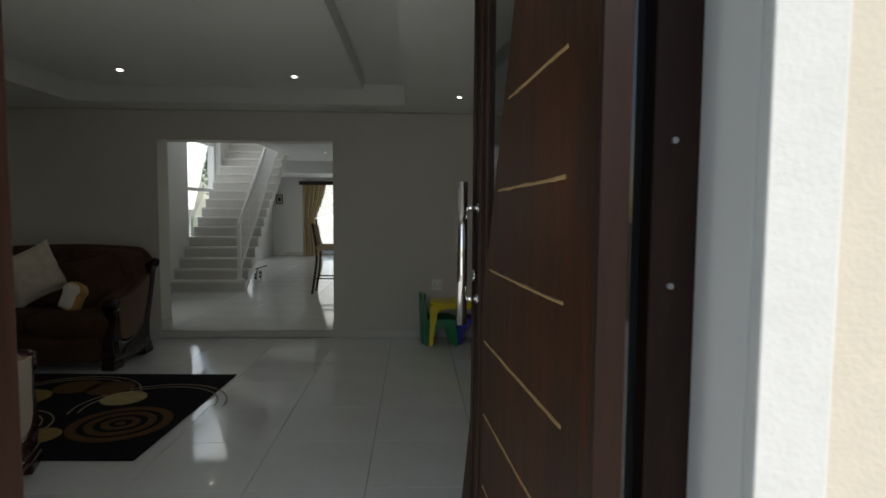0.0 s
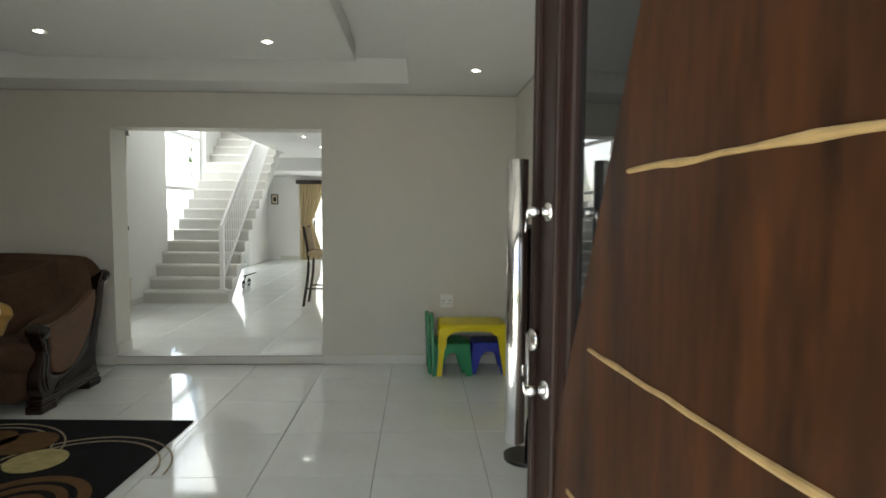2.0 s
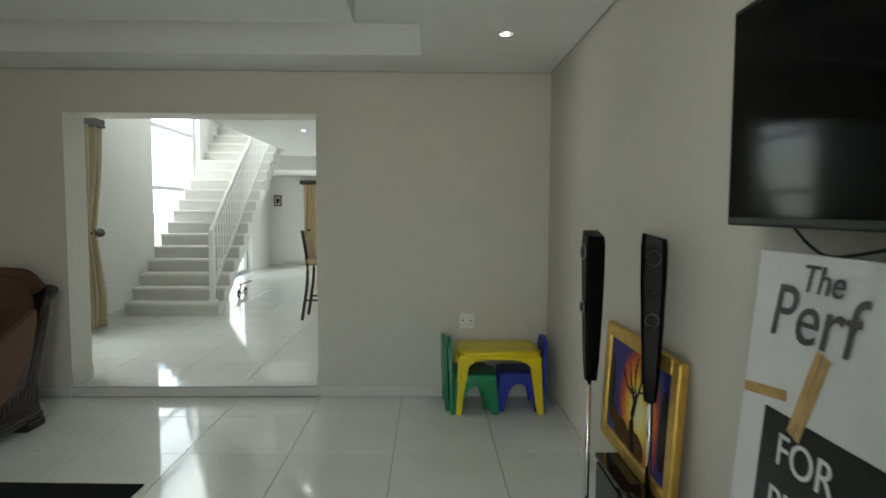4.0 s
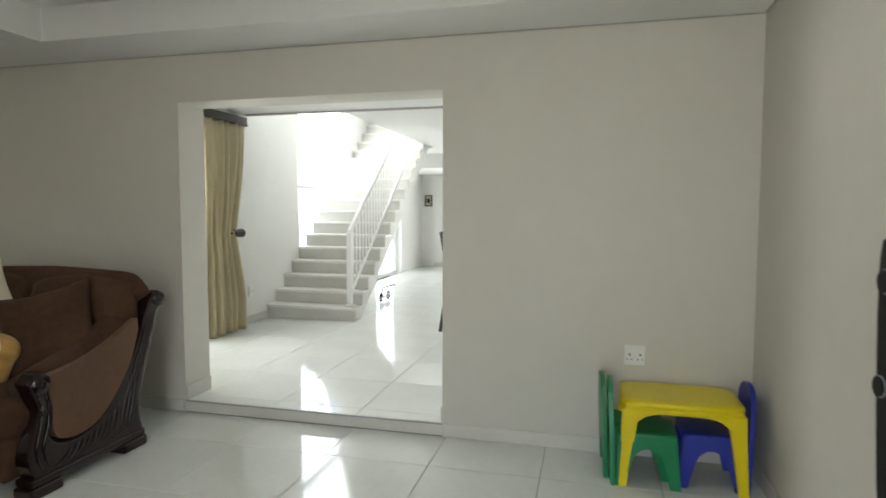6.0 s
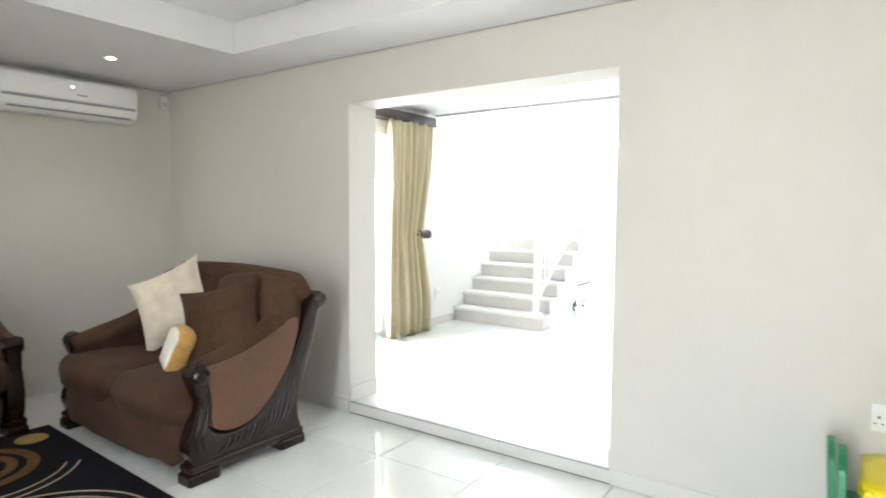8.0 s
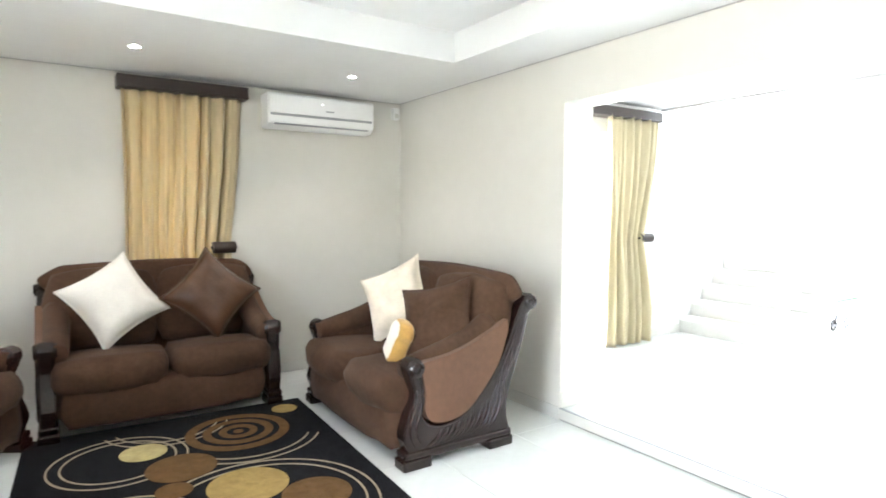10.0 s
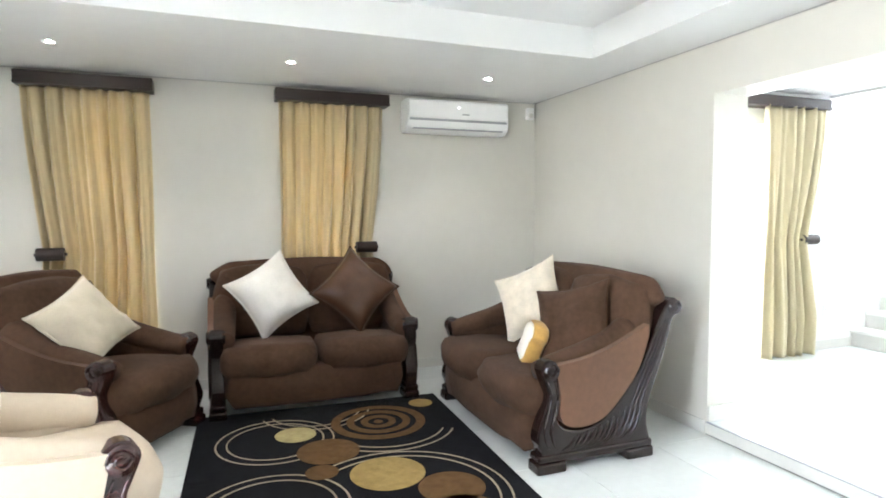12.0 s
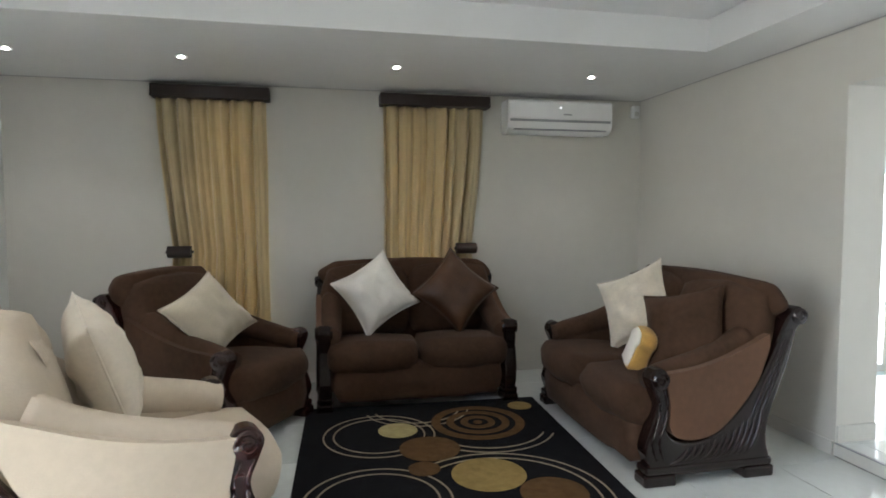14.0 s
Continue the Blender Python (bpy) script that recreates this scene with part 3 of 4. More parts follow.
def sofa(label, name, width, seats, fabric, panel, wood, at, rz, group):
    """Local: front faces -y, front feet at y=0, centred on x."""
    e = thing(name, label, "sofa" if seats > 1 else "armchair", at, rz, group)
    hw = width / 2
    top = smooth_line([(0.09, 0.585, 0), (0.3, 0.61, 0), (0.51, 0.665, 0), (0.755, 0.765, 0)], 4)
    low = smooth_line([(0.76, 0.70, 0), (0.685, 0.52, 0), (0.55, 0.365, 0), (0.42, 0.265, 0), (0.28, 0.235, 0), (0.165, 0.255, 0), (0.12, 0.32, 0), (0.125, 0.42, 0)], 4)
    poly = [(p.x, p.y) for p in top] + [(p.x, p.y) for p in low]
    for sgn in (-1, 1):
        x = sgn * (hw - 0.05)
        side_frame(e, x, wood, sgn)
        part("side_panel", slab(poly, x - 0.035 if sgn > 0 else x - 0.056, x + 0.056 if sgn > 0 else x + 0.035), panel, e, "padded side panel")
        pts = smooth_line([(x - sgn * 0.045, 0.03, 0.53), (x - sgn * 0.05, 0.16, 0.555), (x - sgn * 0.055, 0.4, 0.60), (x - sgn * 0.06, 0.58, 0.655), (x - sgn * 0.065, 0.70, 0.71)], 4)
        n = len(pts)
        arm = tube(pts, [(0.072 + 0.012 * i / n, 0.06 + 0.045 * i / n) for i in range(n)], 18)
        part("arm_pad", arm, fabric, e, "rounded sloping arm pad", True)
        part("arm_side", soft_box(x - sgn * 0.06, 0.40, 0.42, 0.05, 0.34, 0.16, 0.3), fabric, e, "", True)
        ed = [(x + sgn * 0.045, p.x, p.y - 0.006) for p in top]
        part("piping", tube(ed, [0.006] * len(ed), 6), panel, e, "", True)
    inner = hw - 0.09
    part("front_apron", soft_box(0, 0.32, 0.20, inner + 0.03, 0.40, 0.15, 0.34, 48, puff=0.02), fabric, e, "padded lower front", True)
    part("back_shell", slab([(0.70, 0.12), (0.80, 0.12), (0.97, 0.82), (0.94, 0.90), (0.85, 0.86)], -inner, inner, 0.02), fabric, e)
    w = (inner + 0.03) / seats
    part("top_roll", soft_box(0, 0.875, 0.915, inner + 0.075, 0.12, 0.125, 0.62, 56, -12, puff=0.02), fabric, e, "rolled top of the backrest", True)
    for k in range(seats):
        cx = -inner - 0.03 + w * (2 * k + 1)
        s = part("seat_cushion", soft_box(cx, 0.27, 0.375, w + 0.022, 0.40, 0.125, 0.50, 36, -3, puff=0.03), fabric, e, "plump seat cushion", True)
        b = soft_box(cx, 0.745, 0.71, w + 0.03, 0.155, 0.30, 0.55, 36, -17, puff=0.03)
        part("back_cushion", b, fabric, e, "padded backrest with a rolled top", True)
        if panel is CREAM:
            for j in range(9):
                xx = cx + (j - 4) * 0.045
                part("pleat", tube(smooth_line([(xx, 0.70, 0.955), (xx * 0.96, 0.655, 0.90), (xx * 0.9, 0.63, 0.84)], 3), [0.003, 0.005, 0.006, 0.006, 0.005, 0.004, 0.002], 6), fabric, e, "", True)
    return e


sofa("two-seat brown suede sofa with carved dark wooden sides", "loveseat", 1.45, 2, SUEDE, SUEDE_L, MAHOG, (-3.015, 4.90, 0), 0, "lounge suite").scale = (1, 0.9, 1)
sofa("two-seat brown suede sofa before the curtained window", "loveseat", 1.46, 2, SUEDE, SUEDE_L, MAHOG, (-3.79, 3.98, 0), 90, "lounge suite").scale = (1, 0.75, 1)
# brown armchair's side panels get the darker suede: shade put into their colour
sofa("brown suede armchair with carved dark wooden scrolls", "armchair", 0.84, 1, SUEDE, SUEDE, MAHOG_R, (-3.48, 2.975, 0), 148, "lounge suite")
sofa("cream leather armchair with carved reddish wooden scrolls", "armchair", 0.84, 1, CREAM, CREAM, MAHOG_R, (-2.17, 2.95, 0), 199, "lounge suite").scale = (0.95, 1.03, 1.06)


def pillow(label, name, size, thick, material, m, frill=None):
    own = bmesh.new()
    n = 18
    rnd = random.Random(len(label))
    sides = []
    for s in (-1, 1):
        g = []
        for i in range(n + 1):
            row = []
            for j in range(n + 1):
                u, v = 2 * i / n - 1, 2 * j / n - 1
                px = u * (1 - 0.13 * (1 - v * v))
                py = v * (1 - 0.13 * (1 - u * u))
                h = ((1 - u ** 4) * (1 - v ** 4)) ** 0.7
                wr = (0.20 * noise.noise(Vector((u * 2.5, v * 2.5, s + len(label)))) + 0.10 * noise.noise(Vector((u * 7 + 3, v * 2.2, s + 2 * len(label))))) * h
                row.append(own.verts.new((px * size / 2, py * size / 2, s * thick / 2 * (h + wr) + (0.002 * s))))
            g.append(row)
        for i in range(n):
            for j in range(n):
                own.faces.new((g[i][j], g[i + 1][j], g[i + 1][j + 1], g[i][j + 1]))
        sides.append(g)
    bmesh.ops.remove_doubles(own, verts=own.verts[:], dist=0.0045)
    e = put(own, name, material, None, "", True)
    e.matrix_world = m
    tagged(e, label, "cushion", "scatter cushions")
    rim = [(u * size / 2, v * size / 2, 0) for u, v in [(a / 8 * 1.0, -(1 - 0.13 * (1 - (a / 8) ** 2))) for a in range(-8, 9)]]
    for q in range(4):
        r = Matrix.Rotation(q * math.pi / 2, 4, "Z")
        part("piping", tube([r @ Vector(p) for p in rim], [0.005] * 17, 6), frill or material, e, "", True)
    return e


def lean(x, y, z, face, back, spin):
    """Pose of a cushion that leans back: face = heading of its front in degrees, back = lean, spin = turn in its own plane."""
    return pose(x, y, z, 0, 0, face + 90) @ pose(0, 0, 0, 90 - back, 0, 0) @ pose(0, 0, 0, 0, 0, spin)


pillow("white satin scatter cushion propped on its corner", "cushion", 0.49, 0.21, SATIN, lean(-4.10, 3.69, 0.80, 5, 20, 31))
pillow("brown satin scatter cushion propped on its corner", "cushion", 0.50, 0.21, BSATIN, lean(-4.10, 4.31, 0.80, 0, 20, 47))
pillow("cream plush scatter cushion leaning on the sofa back", "cushion", 0.50, 0.20, FUR, lean(-3.24, 5.36, 0.78, -62, 18, 26))
pillow("brown suede scatter cushion leaning on the sofa back", "cushion", 0.50, 0.18, SUEDE, lean(-2.625, 5.30, 0.73, -66, 24, 16))
pillow("beige woven scatter cushion propped on its corner", "cushion", 0.45, 0.21, SATIN_B, lean(-3.54, 2.60, 0.76, 40, 30, 30))
pillow("cream satin scatter cushion standing in the armchair", "cushion", 0.49, 0.21, SATIN_C, lean(-2.24, 2.41, 0.80, 112, 18, 10))
def loaf_cushion(at):
    """A stuffed slice of bread: pale face, golden crust round it."""
    e = thing("small_cushion", "small bread-slice plush cushion, cream face and golden crust", "cushion", (0, 0, 0), 0, "scatter cushions")
    e.matrix_world = at
    pts = smooth_line([(-0.075, -0.11, 0), (0.075, -0.11, 0), (0.082, 0.02, 0), (0.10, 0.07, 0), (0.06, 0.115, 0), (0, 0.125, 0), (-0.06, 0.115, 0), (-0.10, 0.07, 0), (-0.082, 0.02, 0), (-0.075, -0.11, 0)], 4)[:-1]
    n = len(pts)
    for nm, mt, rows, lb in (("crust", CRUST, ((0.93, -0.052), (1.03, -0.035), (1.08, 0.0), (1.03, 0.035), (0.95, 0.046)), "golden plush crust"),
                             ("face", SATIN, ((0.94, 0.044), (0.86, 0.054), (0.55, 0.062), (0.2, 0.065)), "cream printed face")):
        own = bmesh.new()
        rings = [[own.verts.new((p.x * k, p.y * k, z)) for p in pts] for k, z in rows]
        for r0, r1 in zip(rings, rings[1:]):
            for q in range(n):
                own.faces.new((r0[q], r0[(q + 1) % n], r1[(q + 1) % n], r1[q]))
        own.faces.new(rings[0])
        own.faces.new(rings[-1])
        part(nm, own, mt, e, lb, True)
    return e


loaf_cushion(lean(-2.73, 5.09, 0.61, -104, 20, -12))

# ---------------- rug ----------------
rug = thing("rug", "black pile rug with gold and brown circles", "rug", (0, 0, 0))
rug.matrix_world = pose(-2.55, 3.955, 0, 0, 0, -2.3) @ pose(2.57, -4.015, 0)
part("backing", box(-3.87, -1.27, 3.18, 4.85, 0.001, 0.012, 0.004), RUGB, rug)
Z = 0.0125


def spot(x, y, r, m, z=Z, name="circle"):
    part(name, disc(x, y, z, r, seg=40), m, rug)


for x, y, r, m in ((-2.62, 4.20, 0.20, RUG_GOLD), (-3.33, 3.78, 0.125, RUG_PALE), (-3.01, 3.94, 0.18, RUG_BROWN), (-2.74, 3.87, 0.088, RUG_BROWN), (-3.67, 4.69, 0.085, RUG_GOLD),
                   (-2.36, 4.47, 0.17, RUG_BROWN), (-1.87, 4.21, 0.155, RUG_PALE), (-2.10, 4.45, 0.17, RUG_BROWN), (-2.02, 3.50, 0.13, RUG_GOLD)):
    spot(x, y, r, m, Z + 0.004)
for cx, cy in ((-3.40, 4.32), (-1.63, 3.72)):
    for r0, r1 in ((0.25, 0.31), (0.16, 0.21), (0.07, 0.115)):
        part("ring", ring(cx, cy, Z + 0.001, r0, r1), RUG_BROWN, rug)
    part("circle", disc(cx, cy, Z + 0.001, 0.03), RUG_BROWN, rug)
for cx, cy, r, a0, a1 in ((-3.28, 3.66, 0.34, 0, 360), (-2.35, 4.22, 0.53, 10, 220), (-2.42, 3.60, 0.36, 0, 360), (-3.75, 3.95, 0.36, -75, 75), (-1.60, 4.05, 0.50, 0, 200), (-3.35, 4.35, 0.45, -60, 60)):
    for d in (0, 0.062):
        part("line", ring(cx, cy, Z + 0.0, r - d, r - d + 0.010, a0, a1), RUG_LINE, rug)

# ---------------- curtains, pelmets ----------------


def curtain(label, y0, y1, z0, z1, tie, tz, x, material, name="curtain", deep=1.0, folds=9.5, draw=0.20):
    """A gathered curtain on the west wall between y0 and y1; tie is the side (-1 or 1) to which it is held in at height tz; the other edge hangs straight."""
    own = bmesh.new()
    nu, nz = 96, 44
    rows = []
    rnd = random.Random(7)
    ph = [rnd.uniform(0, 6.28) for _ in range(4)]
    wdt = y1 - y0
    for j in range(nz + 1):
        z = z0 + (z1 - z0) * j / nz
        if z > tz:
            k = (z1 - z) / (z1 - tz)
            pull = draw * k ** 1.5
        else:
            k = (tz - z) / (tz - z0)
            pull = draw * (1 - 0.7 * min(1, k * 1.5))
        amp = deep * 0.026 + 0.012 * math.sin(math.pi * min(1, (z1 - z) / (z1 - z0))) * deep
        row = []
        for i in range(nu + 1):
            u = i / nu
            a = y0 + (wdt * pull if tie < 0 else 0)
            b = y1 - (wdt * pull if tie > 0 else 0)
            y = a + (b - a) * u
            w = math.sin(u * 2 * math.pi * folds + ph[0] + 1.1 * math.sin(u * 9 + ph[3]) + 0.25 * math.sin(2.2 * z)) + 0.45 * math.sin(u * 2 * math.pi * folds * 1.7 + ph[1] + 0.8 * z) + 0.3 * math.sin(u * 23 + ph[2] - z)
            row.append(own.verts.new((x + amp * w, y + 0.002 * math.sin(5 * z + 12 * u), z)))
        rows.append(row)
    for p, q in zip(rows, rows[1:]):
        for i in range(nu):
            own.faces.new((p[i], p[i + 1], q[i + 1], q[i]))
    ob = put(own, name, material, None, "", True)
    sol = ob.modifiers.new("thickness", "SOLIDIFY")
    sol.thickness = 0.004
    tagged(ob, label, "curtain", "curtains")
    return ob


def pelmet(y0, y1, x0, z0, label):
    e = thing("pelmet", label, "pelmet", (x0, (y0 + y1) / 2, z0), 0, "pelmets")
    h = (y1 - y0) / 2
    part("board", box(0.0, 0.14, -h, h, 0, 0.095, 0.006), PELMET, e)
    part("edge_strip", box(0.14, 0.148, -h, h, 0.004, 0.02, 0.002), PELMET, e)
    return e


def tieback(x, y, z):
    e = thing("curtain_holdback", "dark turned wooden curtain holdback on the wall", "holdback", (x, y, z), 0, "curtain holdbacks")
    part("barrel", rod((0.13, -0.085, 0), (0.13, 0.085, 0), 0.046, seg=20), PELMET, e, "", False)
    bm = rod((0.13, -0.10, 0), (0.13, 0.10, 0), 0.012)
    rod((0, 0, 0), (0.13, 0, 0), 0.014, bm=bm)
    part("spindle", bm, PELMET, e)
    return e


for (a, b, tie) in ((2.05, 2.91, -1), (3.775, 4.70, 1)):
    pelmet(a, b, XL, 2.285, "dark wooden pelmet above the gold curtain")
    curtain("gold satin curtain gathered to one side", a + 0.03, b - 0.03, 0.02, 2.30, tie, 1.12, XL + 0.055, CURTAIN, deep=1.0, folds=8.5, draw=0.12)
    tieback(XL, 2.23 if tie < 0 else 4.49, 1.11)
for n, (a, b) in enumerate(WIN):
    e = thing("window_%d" % (n + 1), "tall white framed window behind a curtain", "window", (XL - 0.12, (a + b) / 2, 0.3), 0, "", "structure")
    hw = (b - a) / 2
    part("window_frame", join(box(-0.03, 0.03, -hw, -hw + 0.05, 0, 1.9), box(-0.03, 0.03, hw - 0.05, hw, 0, 1.9)), ALU, e)
    part("window_frame", join(box(-0.03, 0.03, -hw + 0.05, hw - 0.05, 0, 0.05), box(-0.03, 0.03, -hw + 0.05, hw - 0.05, 1.85, 1.9)), ALU, e)
    g = part("pane", box(-0.003, 0.003, -hw + 0.05, hw - 0.05, 0.05, 1.85), GLASS, e)
    g.visible_shadow = False

# ---------------- air conditioner, sensor, sockets ----------------
ac = thing("air_conditioner", "white wall-mounted split air conditioner", "air conditioner", (XL, 5.31, 2.085))
prof = [(0.0, 0.0), (0.13, 0.0), (0.185, 0.035), (0.20, 0.09), (0.20, 0.25), (0.19, 0.275), (0.0, 0.275)]
own = bmesh.new()
f_ = own.faces.new([own.verts.new((x, -0.475, z)) for x, z in prof])
g_ = bmesh.ops.extrude_face_region(own, geom=[f_])
bmesh.ops.translate(own, verts=[v for v in g_["geom"] if isinstance(v, bmesh.types.BMVert)], vec=(0, 0.95, 0))
bmesh.ops.bevel(own, geom=own.edges[:], offset=0.008, segments=2, affect="EDGES")
part("housing", own, WHITEP, ac)
part("front_panel", box(0.19, 0.207, -0.465, 0.465, 0.115, 0.262, 0.006), WHITEP, ac)
part("vent_slot", box(0.187, 0.2035, -0.455, 0.455, 0.092, 0.112, 0.002), GREYP, ac, "grey air slot")
part("louvre", box(0.15, 0.192, -0.42, 0.42, 0.022, 0.034, 0.004), GREYP, ac)
part("badge", box(0.206, 0.2085, 0.02, 0.09, 0.150, 0.160), GREYP, ac, "small grey badge")
part("indicator", box(0.206, 0.2088, -0.02, 0.0, 0.205, 0.216, 0.002), LED, ac)
sn = thing("alarm_sensor", "small white wall sensor in the ceiling corner", "sensor", (XL + 0.04, YB - 0.07, 2.20))
part("case", box(-0.04, 0.02, -0.035, 0.035, 0.06, 0.17, 0.012), WHITEP, sn)
part("lens", box(0.018, 0.024, -0.022, 0.022, 0.075, 0.115, 0.003), SKIRT, sn)


def socket(x, y, z, rz, w, label):
    e = thing("wall_socket", label, "socket", (x, y, z), rz, "wall sockets")
    part("plate", box(-w / 2, w / 2, -0.012, 0, -0.058, 0.058, 0.004), WHITEP, e)
    for cx in (-w / 4, w / 4):
        bm = box(cx - 0.004, cx + 0.004, -0.0135, -0.011, -0.002, 0.010)
        box(cx - 0.016, cx - 0.009, -0.0135, -0.011, -0.026, -0.020, bm=bm)
        box(cx + 0.009, cx + 0.016, -0.0135, -0.011, -0.026, -0.020, bm=bm)
        part("pin_holes", bm, BLACK, e)
        part("switch", box(cx - 0.008, cx + 0.008, -0.016, -0.011, 0.022, 0.042, 0.002), WHITEP, e)
    return e


socket(0.52, YB, 0.58, 0, 0.115, "white double wall socket")
socket(HX0, 8.75, 0.45, 90, 0.115, "white wall socket beside the stairs")

# ---------------- downlights ----------------


def downlight(x, y, z, power):
    e = thing("downlight", "small round recessed ceiling downlight, lit", "downlight", (x, y, z), 0, "downlights")
    part("bezel", ring(0, 0, -0.006, 0.0135, 0.036, h=0.006, seg=28), WHITEP, e)
    part("bulb", disc(0, 0, -0.003, 0.014, seg=24, h=0.004), LAMPGLOW, e, "glowing bulb")
    if power:
        d = bpy.data.lights.new("downlight_beam", "SPOT")
        d.energy, d.spot_size, d.spot_blend, d.shadow_soft_size, d.color = power, radians(110), 0.6, 0.03, (1, 0.94, 0.85)
        lo = new("downlight_beam", d)
        lo.matrix_world = look((x, y, z - 0.02), (x, y + 0.001, 0))


for x, y in ((-3.80, 1.41), (-3.80, 2.42), (-3.80, 3.82), (-3.80, 5.29), (0.67, 5.20), (0.67, 3.40), (0.67, 1.75)):
    downlight(x, y, H, 1.3 if x < 0 else 0.35)
for x, y in ((-2.06, 4.66), (-0.72, 4.80), (-2.06, 2.6), (-0.72, 2.6)):
    downlight(x, y, 2.49, 1.6)
for x, y in ((-2.58, 7.96), (-1.34, 7.98), (-1.45, 9.75), (-1.45, 11.3)):
    downlight(x, y, HH, 0)

# ---------------- children's table and chairs ----------------


def kid_table():
    """Moulded plastic table, arched between splayed legs."""
    e = thing("play_table", "small yellow plastic children's table", "table", (0.725, 5.95, 0))
    h, t = 0.435, 0.29
    part("tabletop", soft_box(0, 0, h - 0.012, t, 0.195, 0.016, 0.06, 28), YELLOW, e, "", True)
    part("rim", box(-t + 0.012, t - 0.012, -0.185, 0.185, h - 0.055, h - 0.014, 0.012), YELLOW, e)
    for sx in (-1, 1):
        for sy in (-1, 1):
            pts = [(sx * (t - 0.045), sy * 0.16, h - 0.03), (sx * (t - 0.03), sy * 0.17, 0.25), (sx * (t - 0.005), sy * 0.185, 0.0)]
            own = bmesh.new()
            rings = []
            for k, p in enumerate(pts):
                w = (0.042, 0.033, 0.022)[k]
                rings.append([own.verts.new((p[0] + a * w, p[1] + b * w * 0.8, p[2])) for a, b in ((-1, -1), (1, -1), (1, 1), (-1, 1))])
            for r0, r1 in zip(rings, rings[1:]):
                for k in range(4):
                    own.faces.new((r0[k], r0[(k + 1) % 4], r1[(k + 1) % 4], r1[k]))
            own.faces.new(rings[0])
            own.faces.new(rings[-1])
            bmesh.ops.bevel(own, geom=own.edges[:], offset=0.006, segments=2, affect="EDGES")
            part("leg", own, YELLOW, e)
    for sy in (-1, 1):
        own = bmesh.new()
        n = 18
        lo, hi = [], []
        for k in range(n + 1):
            u = 2 * k / n - 1
            lo.append((u * (t - 0.06), h - 0.055 - 0.07 * abs(u) ** 5))
            hi.append((u * (t - 0.03), h - 0.03))
        f0 = own.faces.new([own.verts.new((x, sy * 0.18, z)) for x, z in hi + lo[::-1]])
        g0 = bmesh.ops.extrude_face_region(own, geom=[f0])
        bmesh.ops.translate(own, verts=[v for v in g0["geom"] if isinstance(v, bmesh.types.BMVert)], vec=(0, -sy * 0.012, 0))
        part("apron", own, YELLOW, e)
    return e


def plate(outline, thick, place):
    """A flat moulded plate: (a, z) outline, given thickness, put in place by a function of (a, z, side)."""
    own = bmesh.new()
    rings = [[own.verts.new(place(a, z, k * thick)) for a, z in outline] for k in (-0.5, 0.5)]
    n = len(outline)
    for q in range(n):
        own.faces.new((rings[0][q], rings[0][(q + 1) % n], rings[1][(q + 1) % n], rings[1][q]))
    caps = [own.faces.new(rings[0][::-1]), own.faces.new(rings[1])]
    rim = [d for f in caps for d in f.edges]
    bmesh.ops.bevel(own, geom=rim, offset=min(0.005, thick * 0.3), segments=2, affect="EDGES")
    bmesh.ops.triangulate(own, faces=[f for f in own.faces if len(f.verts) > 4])
    return own


def kid_chair(m, label, at, rz):
    """Moulded plastic chair; its back, a broad sheet with an arched foot, rises on the -x side."""
    e = thing("play_chair", label, "chair", at, rz, "children's chairs")
    part("seat", soft_box(0, 0, 0.262, 0.148, 0.14, 0.014, 0.12, 24), m, e, "", True)
    n = 12
    arch = [(0.085 * math.cos(math.pi * k / n), 0.10 + 0.105 * math.sin(math.pi * k / n)) for k in range(n + 1)]
    for sy in (-1, 1):
        leg = [(-0.15, 0.0), (-0.135, 0.262), (0.14, 0.262), (0.165, 0.0), (0.115, 0.0)] + [(a + 0.005, z) for a, z in arch] + [(-0.105, 0.0)]
        part("side_frame", plate(leg, 0.03, lambda a, z, t, sy=sy: (a, sy * (0.125 + 0.03 * (0.26 - z)) + t, z)), m, e)
    top = [(0.125 * math.cos(math.pi * k / n), 0.455 + 0.065 * math.sin(math.pi * k / n)) for k in range(n + 1)]
    back = [(-0.155, 0.0), (-0.145, 0.25)] + top[::-1] + [(0.145, 0.25), (0.155, 0.0), (0.10, 0.0)] + [(a, z * 0.8) for a, z in arch] + [(-0.10, 0.0)]
    part("backrest", plate(back, 0.024, lambda a, z, t: (-0.162 - 0.02 * z / 0.5 + t, a, z)), m, e, "broad sheet back with a rounded top")
    return e


kid_table()
kid_chair(GREEN, "green plastic children's chair pushed under the table", (0.56, 5.90, 0), 0)
kid_chair(GREEN, "green plastic children's chair behind the table", (0.52, 5.99, 0), 3)
kid_chair(BLUE, "blue plastic children's chair pushed under the table", (0.875, 5.95, 0), 180)

# ---------------- speakers, painting, board, screen ----------------


